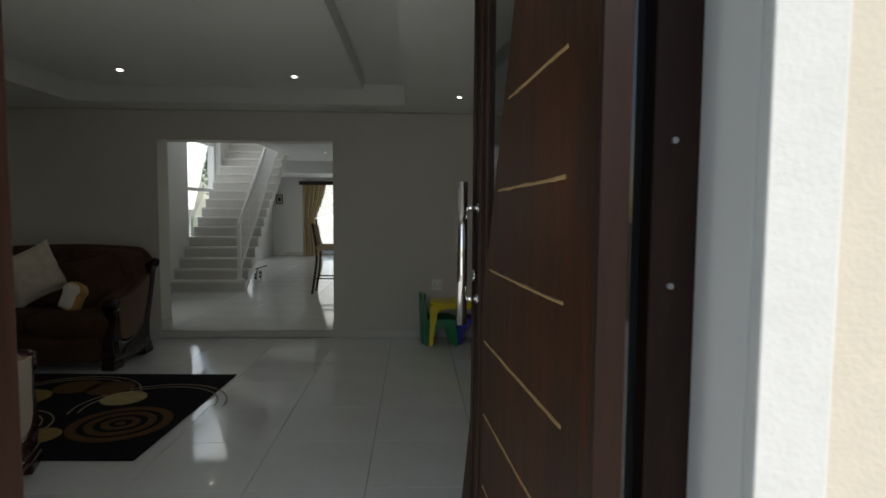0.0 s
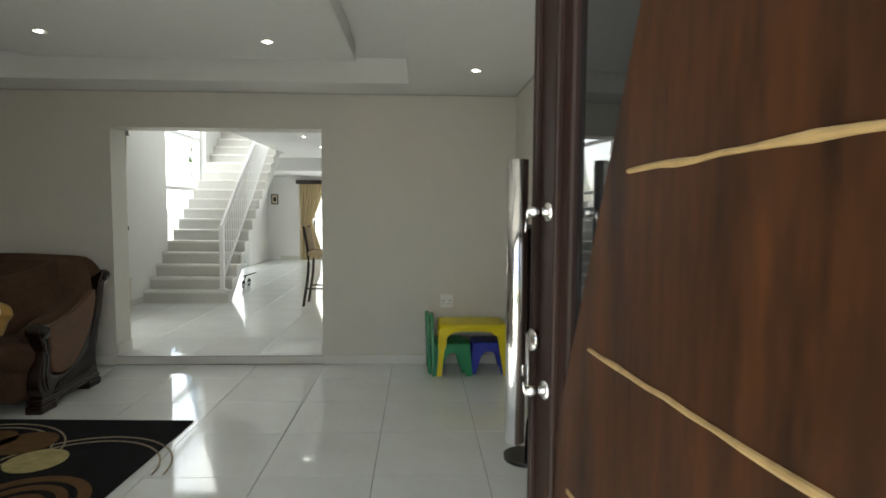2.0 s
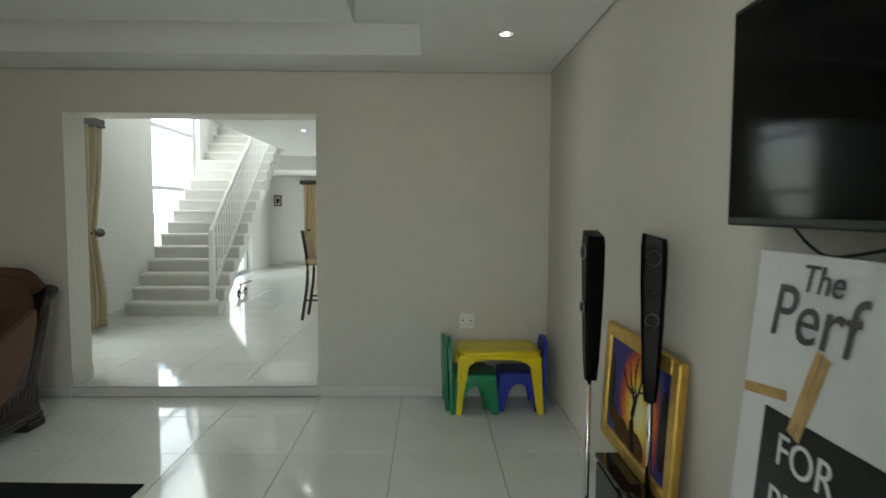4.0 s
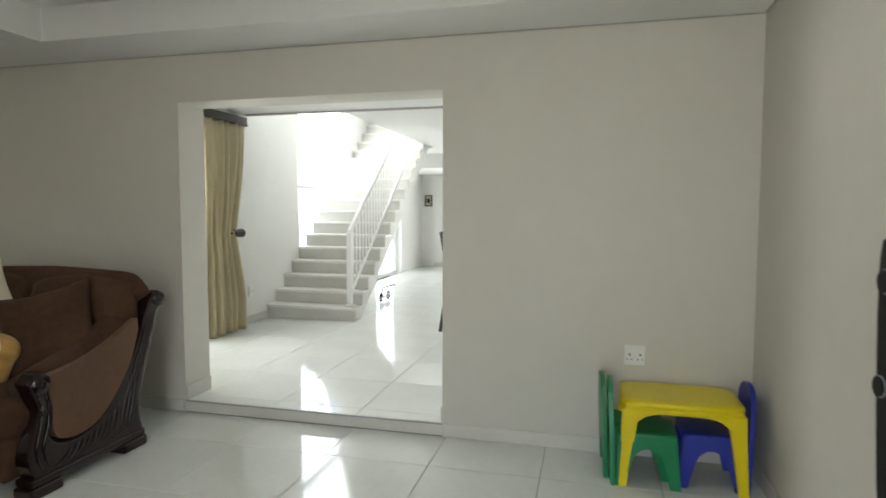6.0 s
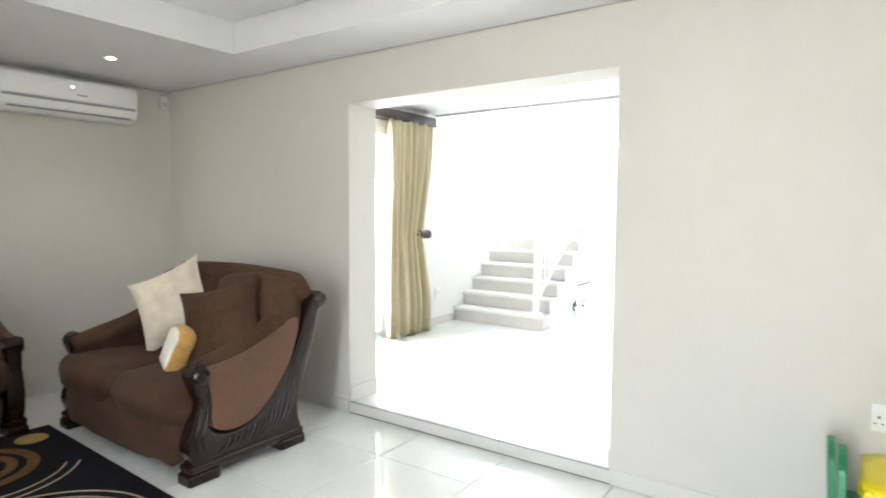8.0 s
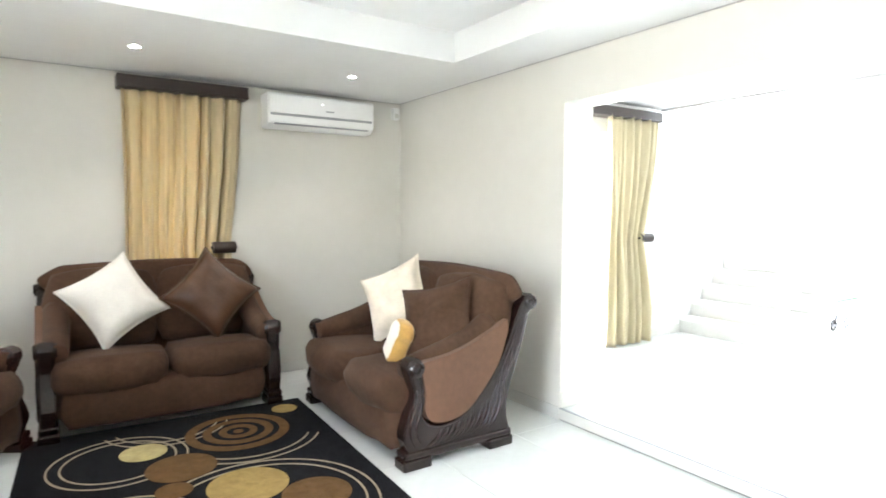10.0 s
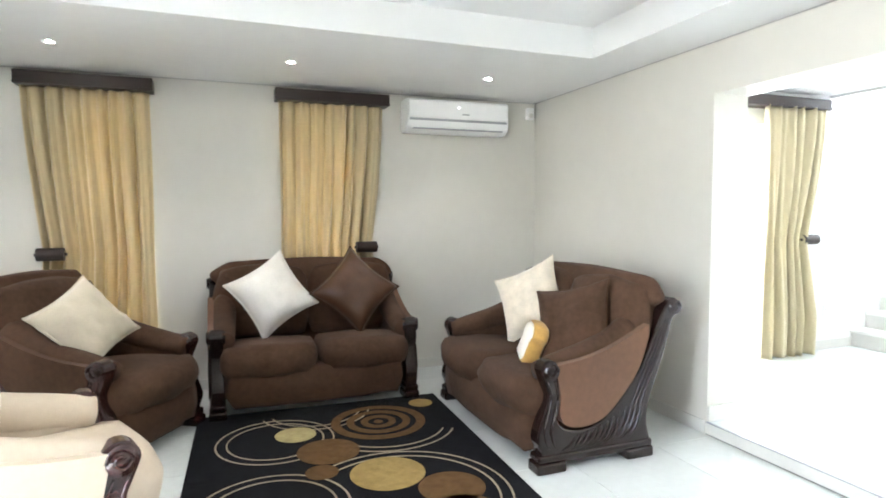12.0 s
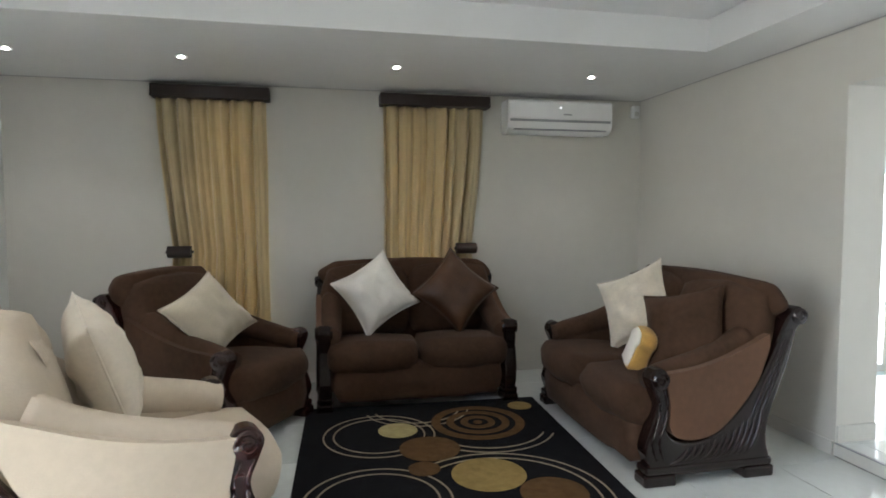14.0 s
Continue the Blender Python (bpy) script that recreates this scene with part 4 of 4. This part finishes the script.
def speaker(x, y, rz, label, foot=0.0, radius=0.13):
    e = thing("tower_speaker", label, "speaker", (x, y, 0), rz, "tower speakers")
    bm = disc(0, 0, foot + 0.011, radius, seg=40, h=0.02)
    part("base", bm, GLOSSBLACK, e, "round black base")
    part("pole", rod((0, 0, foot + 0.02), (0, 0, 0.76), 0.011, seg=16), CHROME, e, "slim chrome pole", True)
    own = bmesh.new()
    rings = []
    for z, w, d in ((0.73, 0.021, 0.016), (0.82, 0.029, 0.021), (0.98, 0.037, 0.026), (1.18, 0.044, 0.030), (1.29, 0.044, 0.030), (1.315, 0.041, 0.027)):
        sl = 0.022 if z > 1.30 else 0
        rings.append([own.verts.new((a * w, b * d + (0.012 if b > 0 else 0), z + (sl if a < 0 else -0.0))) for a, b in ((-1, -0.75), (-0.7, -1), (0.7, -1), (1, -0.75), (1, 1), (-1, 1))])
    for r0, r1 in zip(rings, rings[1:]):
        for k in range(6):
            own.faces.new((r0[k], r0[(k + 1) % 6], r1[(k + 1) % 6], r1[k]))
    own.faces.new(rings[0])
    own.faces.new(rings[-1])
    bmesh.ops.bevel(own, geom=own.edges[:], offset=0.002, segments=1, affect="EDGES")
    body = part("cabinet", own, SPEAKERB, e, "tapered gloss black cabinet")
    for z, r in ((1.25, 0.025), (1.03, 0.022)):
        d = bmesh.new()
        bmesh.ops.create_cone(d, cap_ends=True, segments=28, radius1=r, radius2=r * 0.4, depth=0.012, matrix=Matrix.Translation((0, -0.031, z)) @ Matrix.Rotation(radians(-90), 4, "X"))
        part("driver", d, SPEAKERB, body)
        t = [(r * math.cos(k * 0.3), -0.032, z + r * math.sin(k * 0.3)) for k in range(22)]
        part("driver_ring", tube(t, [0.0016] * 22, 6), GREYP, body, "thin grey ring round the driver")
    return e


speaker(0.885, 4.12, -88, "slim black tower speaker on a chrome pole")
speaker(1.035, 3.85, -25, "slim black tower speaker on the media unit before the painting", 0.373, 0.065)
md = thing("media_unit", "low black media unit along the wall", "cabinet", (0, 0, 0))
part("carcass", box(0.97, XR - 0.014, 2.3, 4.24, 0.05, 0.352, 0.006), BLACK, md)
part("top", box(0.955, XR - 0.014, 2.28, 4.25, 0.352, 0.372, 0.004), GLOSSBLACK, md)
for k in range(4):
    y0 = 2.31 + k * 0.482
    part("drawer_front", box(0.955, 0.968, y0, y0 + 0.474, 0.07, 0.342, 0.004), GLOSSBLACK, md)
part("plinth", box(1.0, XR - 0.02, 2.34, 4.2, 0.0, 0.05), BLACK, md)


def ramp_material(name, stops, scale):
    """Oil colours in soft rings round a low sun."""
    m = bpy.data.materials.new(name)
    m.use_nodes = True
    nt = m.node_tree
    b = nt.nodes["Principled BSDF"]
    b.inputs["Roughness"].default_value = 0.45
    tc, mp, gr, rp = (nt.nodes.new(k) for k in ("ShaderNodeTexCoord", "ShaderNodeMapping", "ShaderNodeTexGradient", "ShaderNodeValToRGB"))
    ns, ad = nt.nodes.new("ShaderNodeTexNoise"), nt.nodes.new("ShaderNodeMixRGB")
    gr.gradient_type = "SPHERICAL"
    mp.inputs["Scale"].default_value = scale
    ns.inputs["Scale"].default_value = 22
    ad.inputs[0].default_value = 0.06
    nt.links.new(tc.outputs["Object"], ad.inputs[1])
    nt.links.new(tc.outputs["Object"], ns.inputs[0])
    nt.links.new(ns.outputs["Color"], ad.inputs[2])
    nt.links.new(ad.outputs[0], mp.inputs[0])
    nt.links.new(mp.outputs[0], gr.inputs[0])
    nt.links.new(gr.outputs[0], rp.inputs[0])
    el = rp.color_ramp.elements
    el[0].position, el[0].color = stops[0][0], (*stops[0][1], 1)
    el[1].position, el[1].color = stops[-1][0], (*stops[-1][1], 1)
    for p, c in stops[1:-1]:
        el.new(p).color = (*c, 1)
    nt.links.new(rp.outputs[0], b.inputs["Base Color"])
    return m


SUNSET = ramp_material("sunset_oil_paint", [(0.0, (0.012, 0.02, 0.22)), (0.30, (0.03, 0.02, 0.20)), (0.42, (0.45, 0.03, 0.02)), (0.58, (0.85, 0.30, 0.01)), (0.72, (0.9, 0.72, 0.05)), (1.0, (0.9, 0.88, 0.6))], (1, 3.2, 2.6))
pt = thing("painting", "gilt-framed painting of a bare tree against a sunset", "painting", (1.055, 4.23, 0.337))
pt.matrix_world = pose(1.066, 4.10, 0.374, 0, 3, 0)
W2, HT = 0.395, 0.53
for nm, a in (("frame_side", (-W2, -W2 + 0.06, 0, HT)), ("frame_side", (W2 - 0.06, W2, 0, HT)), ("frame_bottom", (-W2 + 0.06, W2 - 0.06, 0, 0.06)), ("frame_top", (-W2 + 0.06, W2 - 0.06, HT - 0.06, HT))):
    part(nm, box(-0.02, 0.02, a[0], a[1], a[2], a[3], 0.009), GOLD, pt, "gilt moulded frame")
cv = part("canvas", box(-0.006, 0.006, -W2 + 0.05, W2 - 0.05, -0.235, 0.235, 0.001), SUNSET, pt, "blue canvas with an orange and yellow sun glow")
cv.location = (0, 0, HT / 2)
tr = tube(smooth_line([(-0.008, -0.02, 0.07), (-0.008, 0.02, 0.18), (-0.008, -0.01, 0.30)], 4), [0.016 - 0.001 * k for k in range(9)], 6)
for p in (((0.0, 0.25), (0.06, 0.33), (0.09, 0.41)), ((0.0, 0.27), (-0.05, 0.36), (-0.03, 0.43)), ((0.03, 0.29), (0.11, 0.31), (0.16, 0.36)), ((-0.02, 0.31), (-0.10, 0.34), (-0.15, 0.33)), ((0.01, 0.30), (0.02, 0.38), (0.0, 0.45))):
    tube([(-0.008, y, z) for y, z in p], [0.006, 0.004, 0.002], 5, tr)
part("painted_tree", tr, BLACK, pt, "dark bare tree")
for y, z, r in ((0.14, 0.10, 0.09), (-0.02, 0.09, 0.10), (0.24, 0.13, 0.06)):
    part("painted_bush", soft_box(-0.008, y, z, 0.003, r, r * 0.6, 0.9, 16), RUG_BROWN, pt)
for y in (0.30, -0.28):
    part("painted_bush", soft_box(-0.008, y, 0.25, 0.003, 0.04, 0.15, 0.9, 16), BLACK, pt)

bd = thing("printed_board", "tall white printed board leaning on the wall", "sign board", (0, 0, 0))
bd.matrix_world = pose(0.975, 2.90, 0.374, 0, 5, 0)
part("board", box(-0.012, 0.012, -0.30, 0.30, 0, 0.955, 0.003), CANVAS_W, bd)
part("black_block", box(-0.0145, -0.0125, -0.297, 0.20, 0.02, 0.60), BLACK, bd, "black printed block")


def words(text, y, z, size, material, parent, shear=0.0):
    c = bpy.data.curves.new("lettering", "FONT")
    c.body, c.size, c.extrude, c.shear = text, size, 0.0008, shear
    tmp = new("tmp_text", c)
    me = bpy.data.meshes.new_from_object(tmp.evaluated_get(bpy.context.evaluated_depsgraph_get()))
    bpy.data.objects.remove(tmp)
    me.materials.append(material)
    ob = new("lettering", me)
    ob.parent = parent
    ob.matrix_local = Matrix.Translation((-0.016, y, z)) @ pose(0, 0, 0, 90, 0, -90)
    return ob


words("The", 0.13, 0.875, 0.085, INK, bd, 0.2)
words("Perf", 0.225, 0.765, 0.17, INK, bd, 0.15)
words("FOR", 0.14, 0.49, 0.10, CANVAS_W, bd)
words("PERF", 0.15, 0.37, 0.10, CANVAS_W, bd)
for a in (-0.012, 0.012):
    p_ = part("printed_peg", box(-0.0165, -0.0130, a - 0.010, a + 0.010, -0.10, 0.10, 0.001), PEG, bd, "printed clothes peg")
    p_.matrix_local = pose(0, 0.06, 0.66, 18, 0, 0)
p_ = part("printed_pencil", box(-0.0165, -0.0130, -0.08, 0.08, -0.012, 0.012, 0.001), PEG, bd)
p_.matrix_local = pose(0, 0.21, 0.63, -8, 0, 0)

tv = thing("television", "black flat television mounted on the wall", "television", (XR, 2.89, 1.38))
part("bezel", box(-0.09, -0.045, -0.47, 0.47, 0, 0.56, 0.006), BLACK, tv)
part("screen", box(-0.0925, -0.0905, -0.455, 0.455, 0.022, 0.545), SCREEN, tv, "dark glossy screen")
part("bracket", box(-0.045, 0, -0.15, 0.15, 0.15, 0.42, 0.004), BLACK, tv)
cb = put(tube(smooth_line([(XR - 0.06, 3.12, 1.385), (XR - 0.03, 3.10, 1.34), (XR - 0.03, 3.02, 1.32), (XR - 0.03, 2.85, 1.35)], 5), [0.004] * 16, 6), "television_cable", BLACK, None, "", True)
tagged(cb, "thin black cable hanging under the television", "cable")
cb = put(tube(smooth_line([(1.03, 3.42, 0.376), (1.05, 3.45, 0.41), (1.08, 3.43, 0.44), (1.10, 3.40, 0.40), (1.10, 3.38, 0.376)], 4), [0.004] * 17, 6), "speaker_cable", BLACK, None, "", True)
tagged(cb, "loose black cable on the media unit", "cable")

# ---------------- hall: stairs and railing ----------------
st = thing("staircase", "straight white tiled staircase with a sloping soffit", "stairs", (0, 0, 0), 0, "", "structure")
for k in range(NSTEP):
    y, z = SY0 + k * RUN, STEP + k * RISE
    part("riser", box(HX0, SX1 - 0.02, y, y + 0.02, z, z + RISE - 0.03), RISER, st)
    part("tread", box(HX0, SX1, y - 0.02, y + RUN + 0.02, z + RISE - 0.03, z + RISE, 0.004), STAIR, st)
ye, ze = SY0 + NSTEP * RUN, STEP + NSTEP * RISE
part("soffit", slab([(SY0 + 0.02, STEP), (SY0 + 0.22, STEP), (ye, ze - 0.26), (ye, ze - 0.04)], HX0, SX1 - 0.04), WALL_W, st)
for k in range(NSTEP):
    y, z = SY0 + k * RUN, STEP + k * RISE
    part("step_side", slab([(y + 0.02, z - 0.05), (y + RUN + 0.02, z + 0.06), (y + RUN + 0.02, z + RISE - 0.03), (y + 0.02, z + RISE - 0.03)], SX1 - 0.06, SX1 - 0.035), WALL_W, st)
part("landing", box(HX0, SX1, ye, HY1, ze - 0.2, ze, 0.004), STAIR, st)

rl = thing("stair_railing", "white painted steel stair railing", "railing", (0, 0, 0))
RX = SX1 - 0.11


def on(k):
    return SY0 + 0.06 + k * RUN, STEP + RISE + k * RISE


y0_, z0_ = on(0)
part("newel_post", join(box(RX - 0.03, RX + 0.03, y0_ - 0.03, y0_ + 0.03, z0_ + 0.03, z0_ + 0.89, 0.008), box(RX - 0.055, RX + 0.055, y0_ - 0.05, y0_ + 0.05, z0_, z0_ + 0.03, 0.01)), RAILP, rl)
yn, zn = on(NSTEP - 1)
part("newel_post", box(RX - 0.03, RX + 0.03, yn - 0.03, yn + 0.03, zn, zn + 0.89, 0.008), RAILP, rl)
for dz, r in ((0.89, 0.032), (0.14, 0.018)):
    part("rail", tube([(RX, y0_, z0_ + dz), (RX, yn, zn + dz)], [(r, 0.02), (r, 0.02)], 10), RAILP, rl)
for k in range(1, (NSTEP - 1) * 2):
    y, z = on(k / 2)
    part("baluster", box(RX - 0.008, RX + 0.008, y - 0.008, y + 0.008, z + 0.14, z + 0.89), RAILP, rl)

# stairwell window, glass door, terrace door
w1 = thing("window_3", "tall white framed stairwell window", "window", (HX0 - 0.12, 0, 0), 0, "", "structure")
for y in (WY0, WY1 - 0.06):
    part("mullion", box(-0.03, 0.03, y, y + 0.06, 0.3, 4.5, 0.004), ALU, w1)
for z in (0.30, 1.68, 2.56, 4.44):
    for a, b in ((WY0 + 0.06, WY1 - 0.06),):
        part("transom", box(-0.03, 0.03, a, b, z, z + 0.06, 0.004), ALU, w1)
for a, b in ((WY0 + 0.06, WY1 - 0.06),):
    for z0, z1 in ((0.36, 1.68), (1.74, 2.56), (2.62, 4.44)):
        g = part("pane", box(-0.003, 0.003, a, b, z0, z1), GLASS, w1)
        g.visible_shadow = False
d1 = thing("door_1", "white framed glazed side door", "door", (HX0 - 0.12, 0, STEP), 0, "", "structure")
for a, b in ((6.90, 6.96), (7.38, 7.44), (7.86, 7.92)):
    part("stile", box(-0.03, 0.03, a, b, 0, 2.08, 0.004), ALU, d1)
for a, b in ((6.96, 7.38), (7.44, 7.86)):
    g = part("pane", box(-0.003, 0.003, a, b, 0.06, 2.02), GLASS, d1)
    g.visible_shadow = False
    part("rail", join(box(-0.03, 0.03, a, b, 0, 0.06), box(-0.03, 0.03, a, b, 2.02, 2.08)), ALU, d1)
d3 = thing("door_3", "white framed glazed door under the stairs", "door", (HX0 - 0.12, 0, STEP), 0, "", "structure")
for a, b in ((D3A, D3A + 0.06), (D3B - 0.06, D3B)):
    part("stile", box(-0.03, 0.03, a, b, 0, 1.97, 0.004), ALU, d3)
g = part("pane", box(-0.003, 0.003, D3A + 0.06, D3B - 0.06, 0.06, 1.91), GLASS, d3)
g.visible_shadow = False
part("rail", join(box(-0.03, 0.03, D3A + 0.06, D3B - 0.06, 0, 0.06), box(-0.03, 0.03, D3A + 0.06, D3B - 0.06, 1.91, 1.97)), ALU, d3)
d2 = thing("door_2", "white framed sliding terrace door", "door", (0, HY1 + 0.12, STEP), 0, "", "structure")
xs = [DFX0, DFX0 + 1.0, DFX0 + 2.0, DFX1 - 0.06]
for x in xs:
    part("stile", box(x, x + 0.06, -0.03, 0.03, 0, DFZ - STEP, 0.004), ALU, d2)
for a, b in zip(xs, xs[1:]):
    part("rail", join(box(a + 0.06, b, -0.03, 0.03, 0, 0.06), box(a + 0.06, b, -0.03, 0.03, DFZ - STEP - 0.06, DFZ - STEP)), ALU, d2)
    g = part("pane", box(a + 0.06, b, -0.003, 0.003, 0.06, DFZ - STEP - 0.06), GLASS, d2)
    g.visible_shadow = False

pelmet(6.70, 8.53, HX0, 2.30, "dark wooden pelmet over the side door")
curtain("khaki curtain held back beside the glazed door", 7.76, 8.47, STEP + 0.01, 2.31, 1, 1.13, HX0 + 0.11, CURTAIN_G, deep=1.35, folds=5, draw=0.30)
tieback(HX0 + 0.0, 8.31, 1.14)
# curtain of the terrace door: the same maker, turned to the far wall
c2 = curtain("gold curtain drawn beside the terrace door", 0.0, 0.62, STEP + 0.01, 2.0, -1, 1.05, 0.0, CURTAIN, folds=6, draw=0.5)
c2.matrix_world = pose(-2.12, HY1 - 0.09, 0, 0, 0, -90) @ Matrix.Rotation(math.pi, 4, "Z")
p2 = pelmet(-1.75, 1.75, 0, 0, "dark wooden pelmet over the terrace door")
p2.matrix_world = pose(-1.07, HY1, 1.99, 0, 0, -90)

pf = thing("wall_picture", "small dark framed picture on the far wall", "picture", (-3.37, HY1 - 0.012, 1.60))
for a in ((-0.09, -0.065, -0.13, 0.13), (0.065, 0.09, -0.13, 0.13), (-0.065, 0.065, 0.105, 0.13), (-0.065, 0.065, -0.13, -0.105)):
    part("frame_bar", box(a[0], a[1], -0.012, 0.012, a[2], a[3], 0.003), PELMET, pf)
part("mount", box(-0.065, 0.065, 0.0, 0.008, -0.105, 0.105), SATIN_B, pf, "pale mount")
part("motif", soft_box(0, -0.002, 0.0, 0.04, 0.003, 0.06, 0.8, 16), BLACK, pf, "dark floral motif")

# ---------------- bar chair ----------------
ch = thing("bar_chair", "tall dark wooden bar chair with beige upholstery", "chair", (-1.03, 9.0, STEP), 90)
for x in (-0.19, 0.19):
    part("front_leg", tube([(x, -0.20, 0.0), (x, -0.19, 0.66)], [0.017, 0.021], 4), PELMET, ch)
    part("rear_leg", tube(smooth_line([(x, 0.26, 0.0), (x, 0.20, 0.40), (x, 0.19, 0.68), (x, 0.25, 1.08)], 3), [0.018] * 10, 4), PELMET, ch)
    part("stretcher", rod((x, -0.19, 0.24), (x, 0.22, 0.24), 0.012, seg=6), PELMET, ch)
part("stretcher", rod((-0.19, -0.195, 0.30), (0.19, -0.195, 0.30), 0.012, seg=6), PELMET, ch)
part("seat", soft_box(0, 0, 0.71, 0.22, 0.22, 0.045, 0.25, 24), SEATCLOTH, ch, "beige padded seat", True)
part("backrest", soft_box(0, 0.215, 0.90, 0.19, 0.025, 0.17, 0.25, 24, -9), SEATCLOTH, ch, "beige padded back", True)

# ---------------- toy scooter under the stairs ----------------
sc = thing("toy_scooter", "small folded toy scooter with black wheels", "scooter", (-2.60, 10.55, STEP), 0)
sc.scale = (0.75, 0.75, 0.75)
for y in (0.0, 0.42):
    t = [(0, y + 0.075 * math.cos(k * 0.3), 0.09 + 0.075 * math.sin(k * 0.3)) for k in range(22)]
    wh = part("wheel", tube(t, [0.015] * 22, 8), BLACK, sc, "", True)
    bm = rod((-0.02, y, 0.09), (0.02, y, 0.09), 0.02)
    for k in range(5):
        rod((0, y, 0.09), (0, y + 0.07 * math.cos(k * 1.257), 0.09 + 0.07 * math.sin(k * 1.257)), 0.004, seg=6, bm=bm)
    part("spokes", bm, GREYP, wh)
part("deck", box(-0.045, 0.045, 0.05, 0.38, 0.075, 0.095, 0.006), GREYP, sc)
part("stem", rod((0, 0.0, 0.10), (0.03, 0.05, 0.26), 0.012), BLACK, sc)
part("handlebar", rod((-0.02, 0.05, 0.26), (0.24, 0.10, 0.34), 0.011), BLACK, sc)

# ---------------- garden beyond the terrace ----------------
fc = thing("balustrade", "white terrace balustrade of thin uprights", "balustrade", (0, HY1 + 3.2, 0.06))
for z in (0.1, 0.95):
    part("rail", box(-4, 4, -0.02, 0.02, z, z + 0.05, 0.005), RAILP, fc)
for k in range(66):
    x = -3.95 + k * 0.12
    b = part("upright", box(-0.012, 0.012, -0.012, 0.012, 0.0, 0.95), RAILP, fc)
    b.location.x = x


def tree(x, y, h, seed):
    e = thing("tree", "leafy green garden tree behind the balustrade", "tree", (x, y, -0.12), 0, "garden trees")
    rnd = random.Random(seed)
    part("trunk", tube(smooth_line([(0, 0, 0), (0.1, 0.05, h * 0.3), (0, 0.1, h * 0.6)], 4), [0.16 - 0.012 * k for k in range(9)], 8), BARK, e, "", True)
    for k in range(5):
        a = k * 1.3
        part("limb", tube([(0, 0.08, h * 0.35 + k * 0.1), (0.8 * math.cos(a), 0.8 * math.sin(a), h * 0.7)], [0.07, 0.02], 6), BARK, e)
    own = bmesh.new()
    for k in range(1500):
        d = Vector((rnd.gauss(0, 1), rnd.gauss(0, 1), rnd.gauss(0, 0.8))).normalized() * (rnd.random() ** 0.4)
        p = Vector((d.x * h * 0.42, d.y * h * 0.42, h * 0.62 + d.z * h * 0.42))
        q = Euler((rnd.uniform(0, 6), rnd.uniform(0, 6), rnd.uniform(0, 6))).to_matrix()
        s = rnd.uniform(0.08, 0.17)
        vs = [own.verts.new(p + q @ Vector(c) * s) for c in ((-1, 0, 0), (0, -0.5, 0.1), (1, 0, 0), (0, 0.5, 0.1))]
        own.faces.new(vs)
    part("crown", own, LEAF, e)
    return e


for k, (x, y, h) in enumerate(((-3.2, 20.5, 4.2), (-0.6, 21.5, 4.6), (1.8, 20.6, 4.0), (-5.6, 22, 5))):
    tree(x, y, h, k)

# ---------------- floor tiles, one by one ----------------
T, GAP = 0.605, 0.003


def tiles(name, label, x0, x1, y0, y1, ox, oy, ztop):
    """Square porcelain tiles on a fixed grid; those at the walls are cut."""
    fl = thing(name, label, "floor", (0, 0, ztop), 0, "", "structure")
    shared = {}
    i0, i1 = math.floor((x0 - ox) / T), math.ceil((x1 - ox) / T)
    j0, j1 = math.floor((y0 - oy) / T), math.ceil((y1 - oy) / T)
    for i in range(i0, i1):
        for j in range(j0, j1):
            a, b = max(x0, ox + i * T) + GAP / 2, min(x1, ox + (i + 1) * T) - GAP / 2
            c, d = max(y0, oy + j * T) + GAP / 2, min(y1, oy + (j + 1) * T) - GAP / 2
            if b - a < 0.01 or d - c < 0.01:
                continue
            key = (round(b - a, 3), round(d - c, 3))
            if key not in shared:
                bm = box(-key[0] / 2, key[0] / 2, -key[1] / 2, key[1] / 2, -0.008, 0, 0.0012, seg=1)
                ob = put(bm, "tile", TILE, fl)
                shared[key] = ob.data
            else:
                ob = new("tile", shared[key])
                ob.parent = fl
            ob.location = ((a + b) / 2, (c + d) / 2, 0)


tiles("floor", "glossy pale porcelain floor tiles with thin grey joints", XL, XR, YF - 0.2, YB - 0.004, 0.03, 5.74, 0.0)
tiles("floor_hall", "glossy pale porcelain hall floor tiles", HX0, HX1, YB + 0.012, HY1, 0.03, 6.30, STEP)
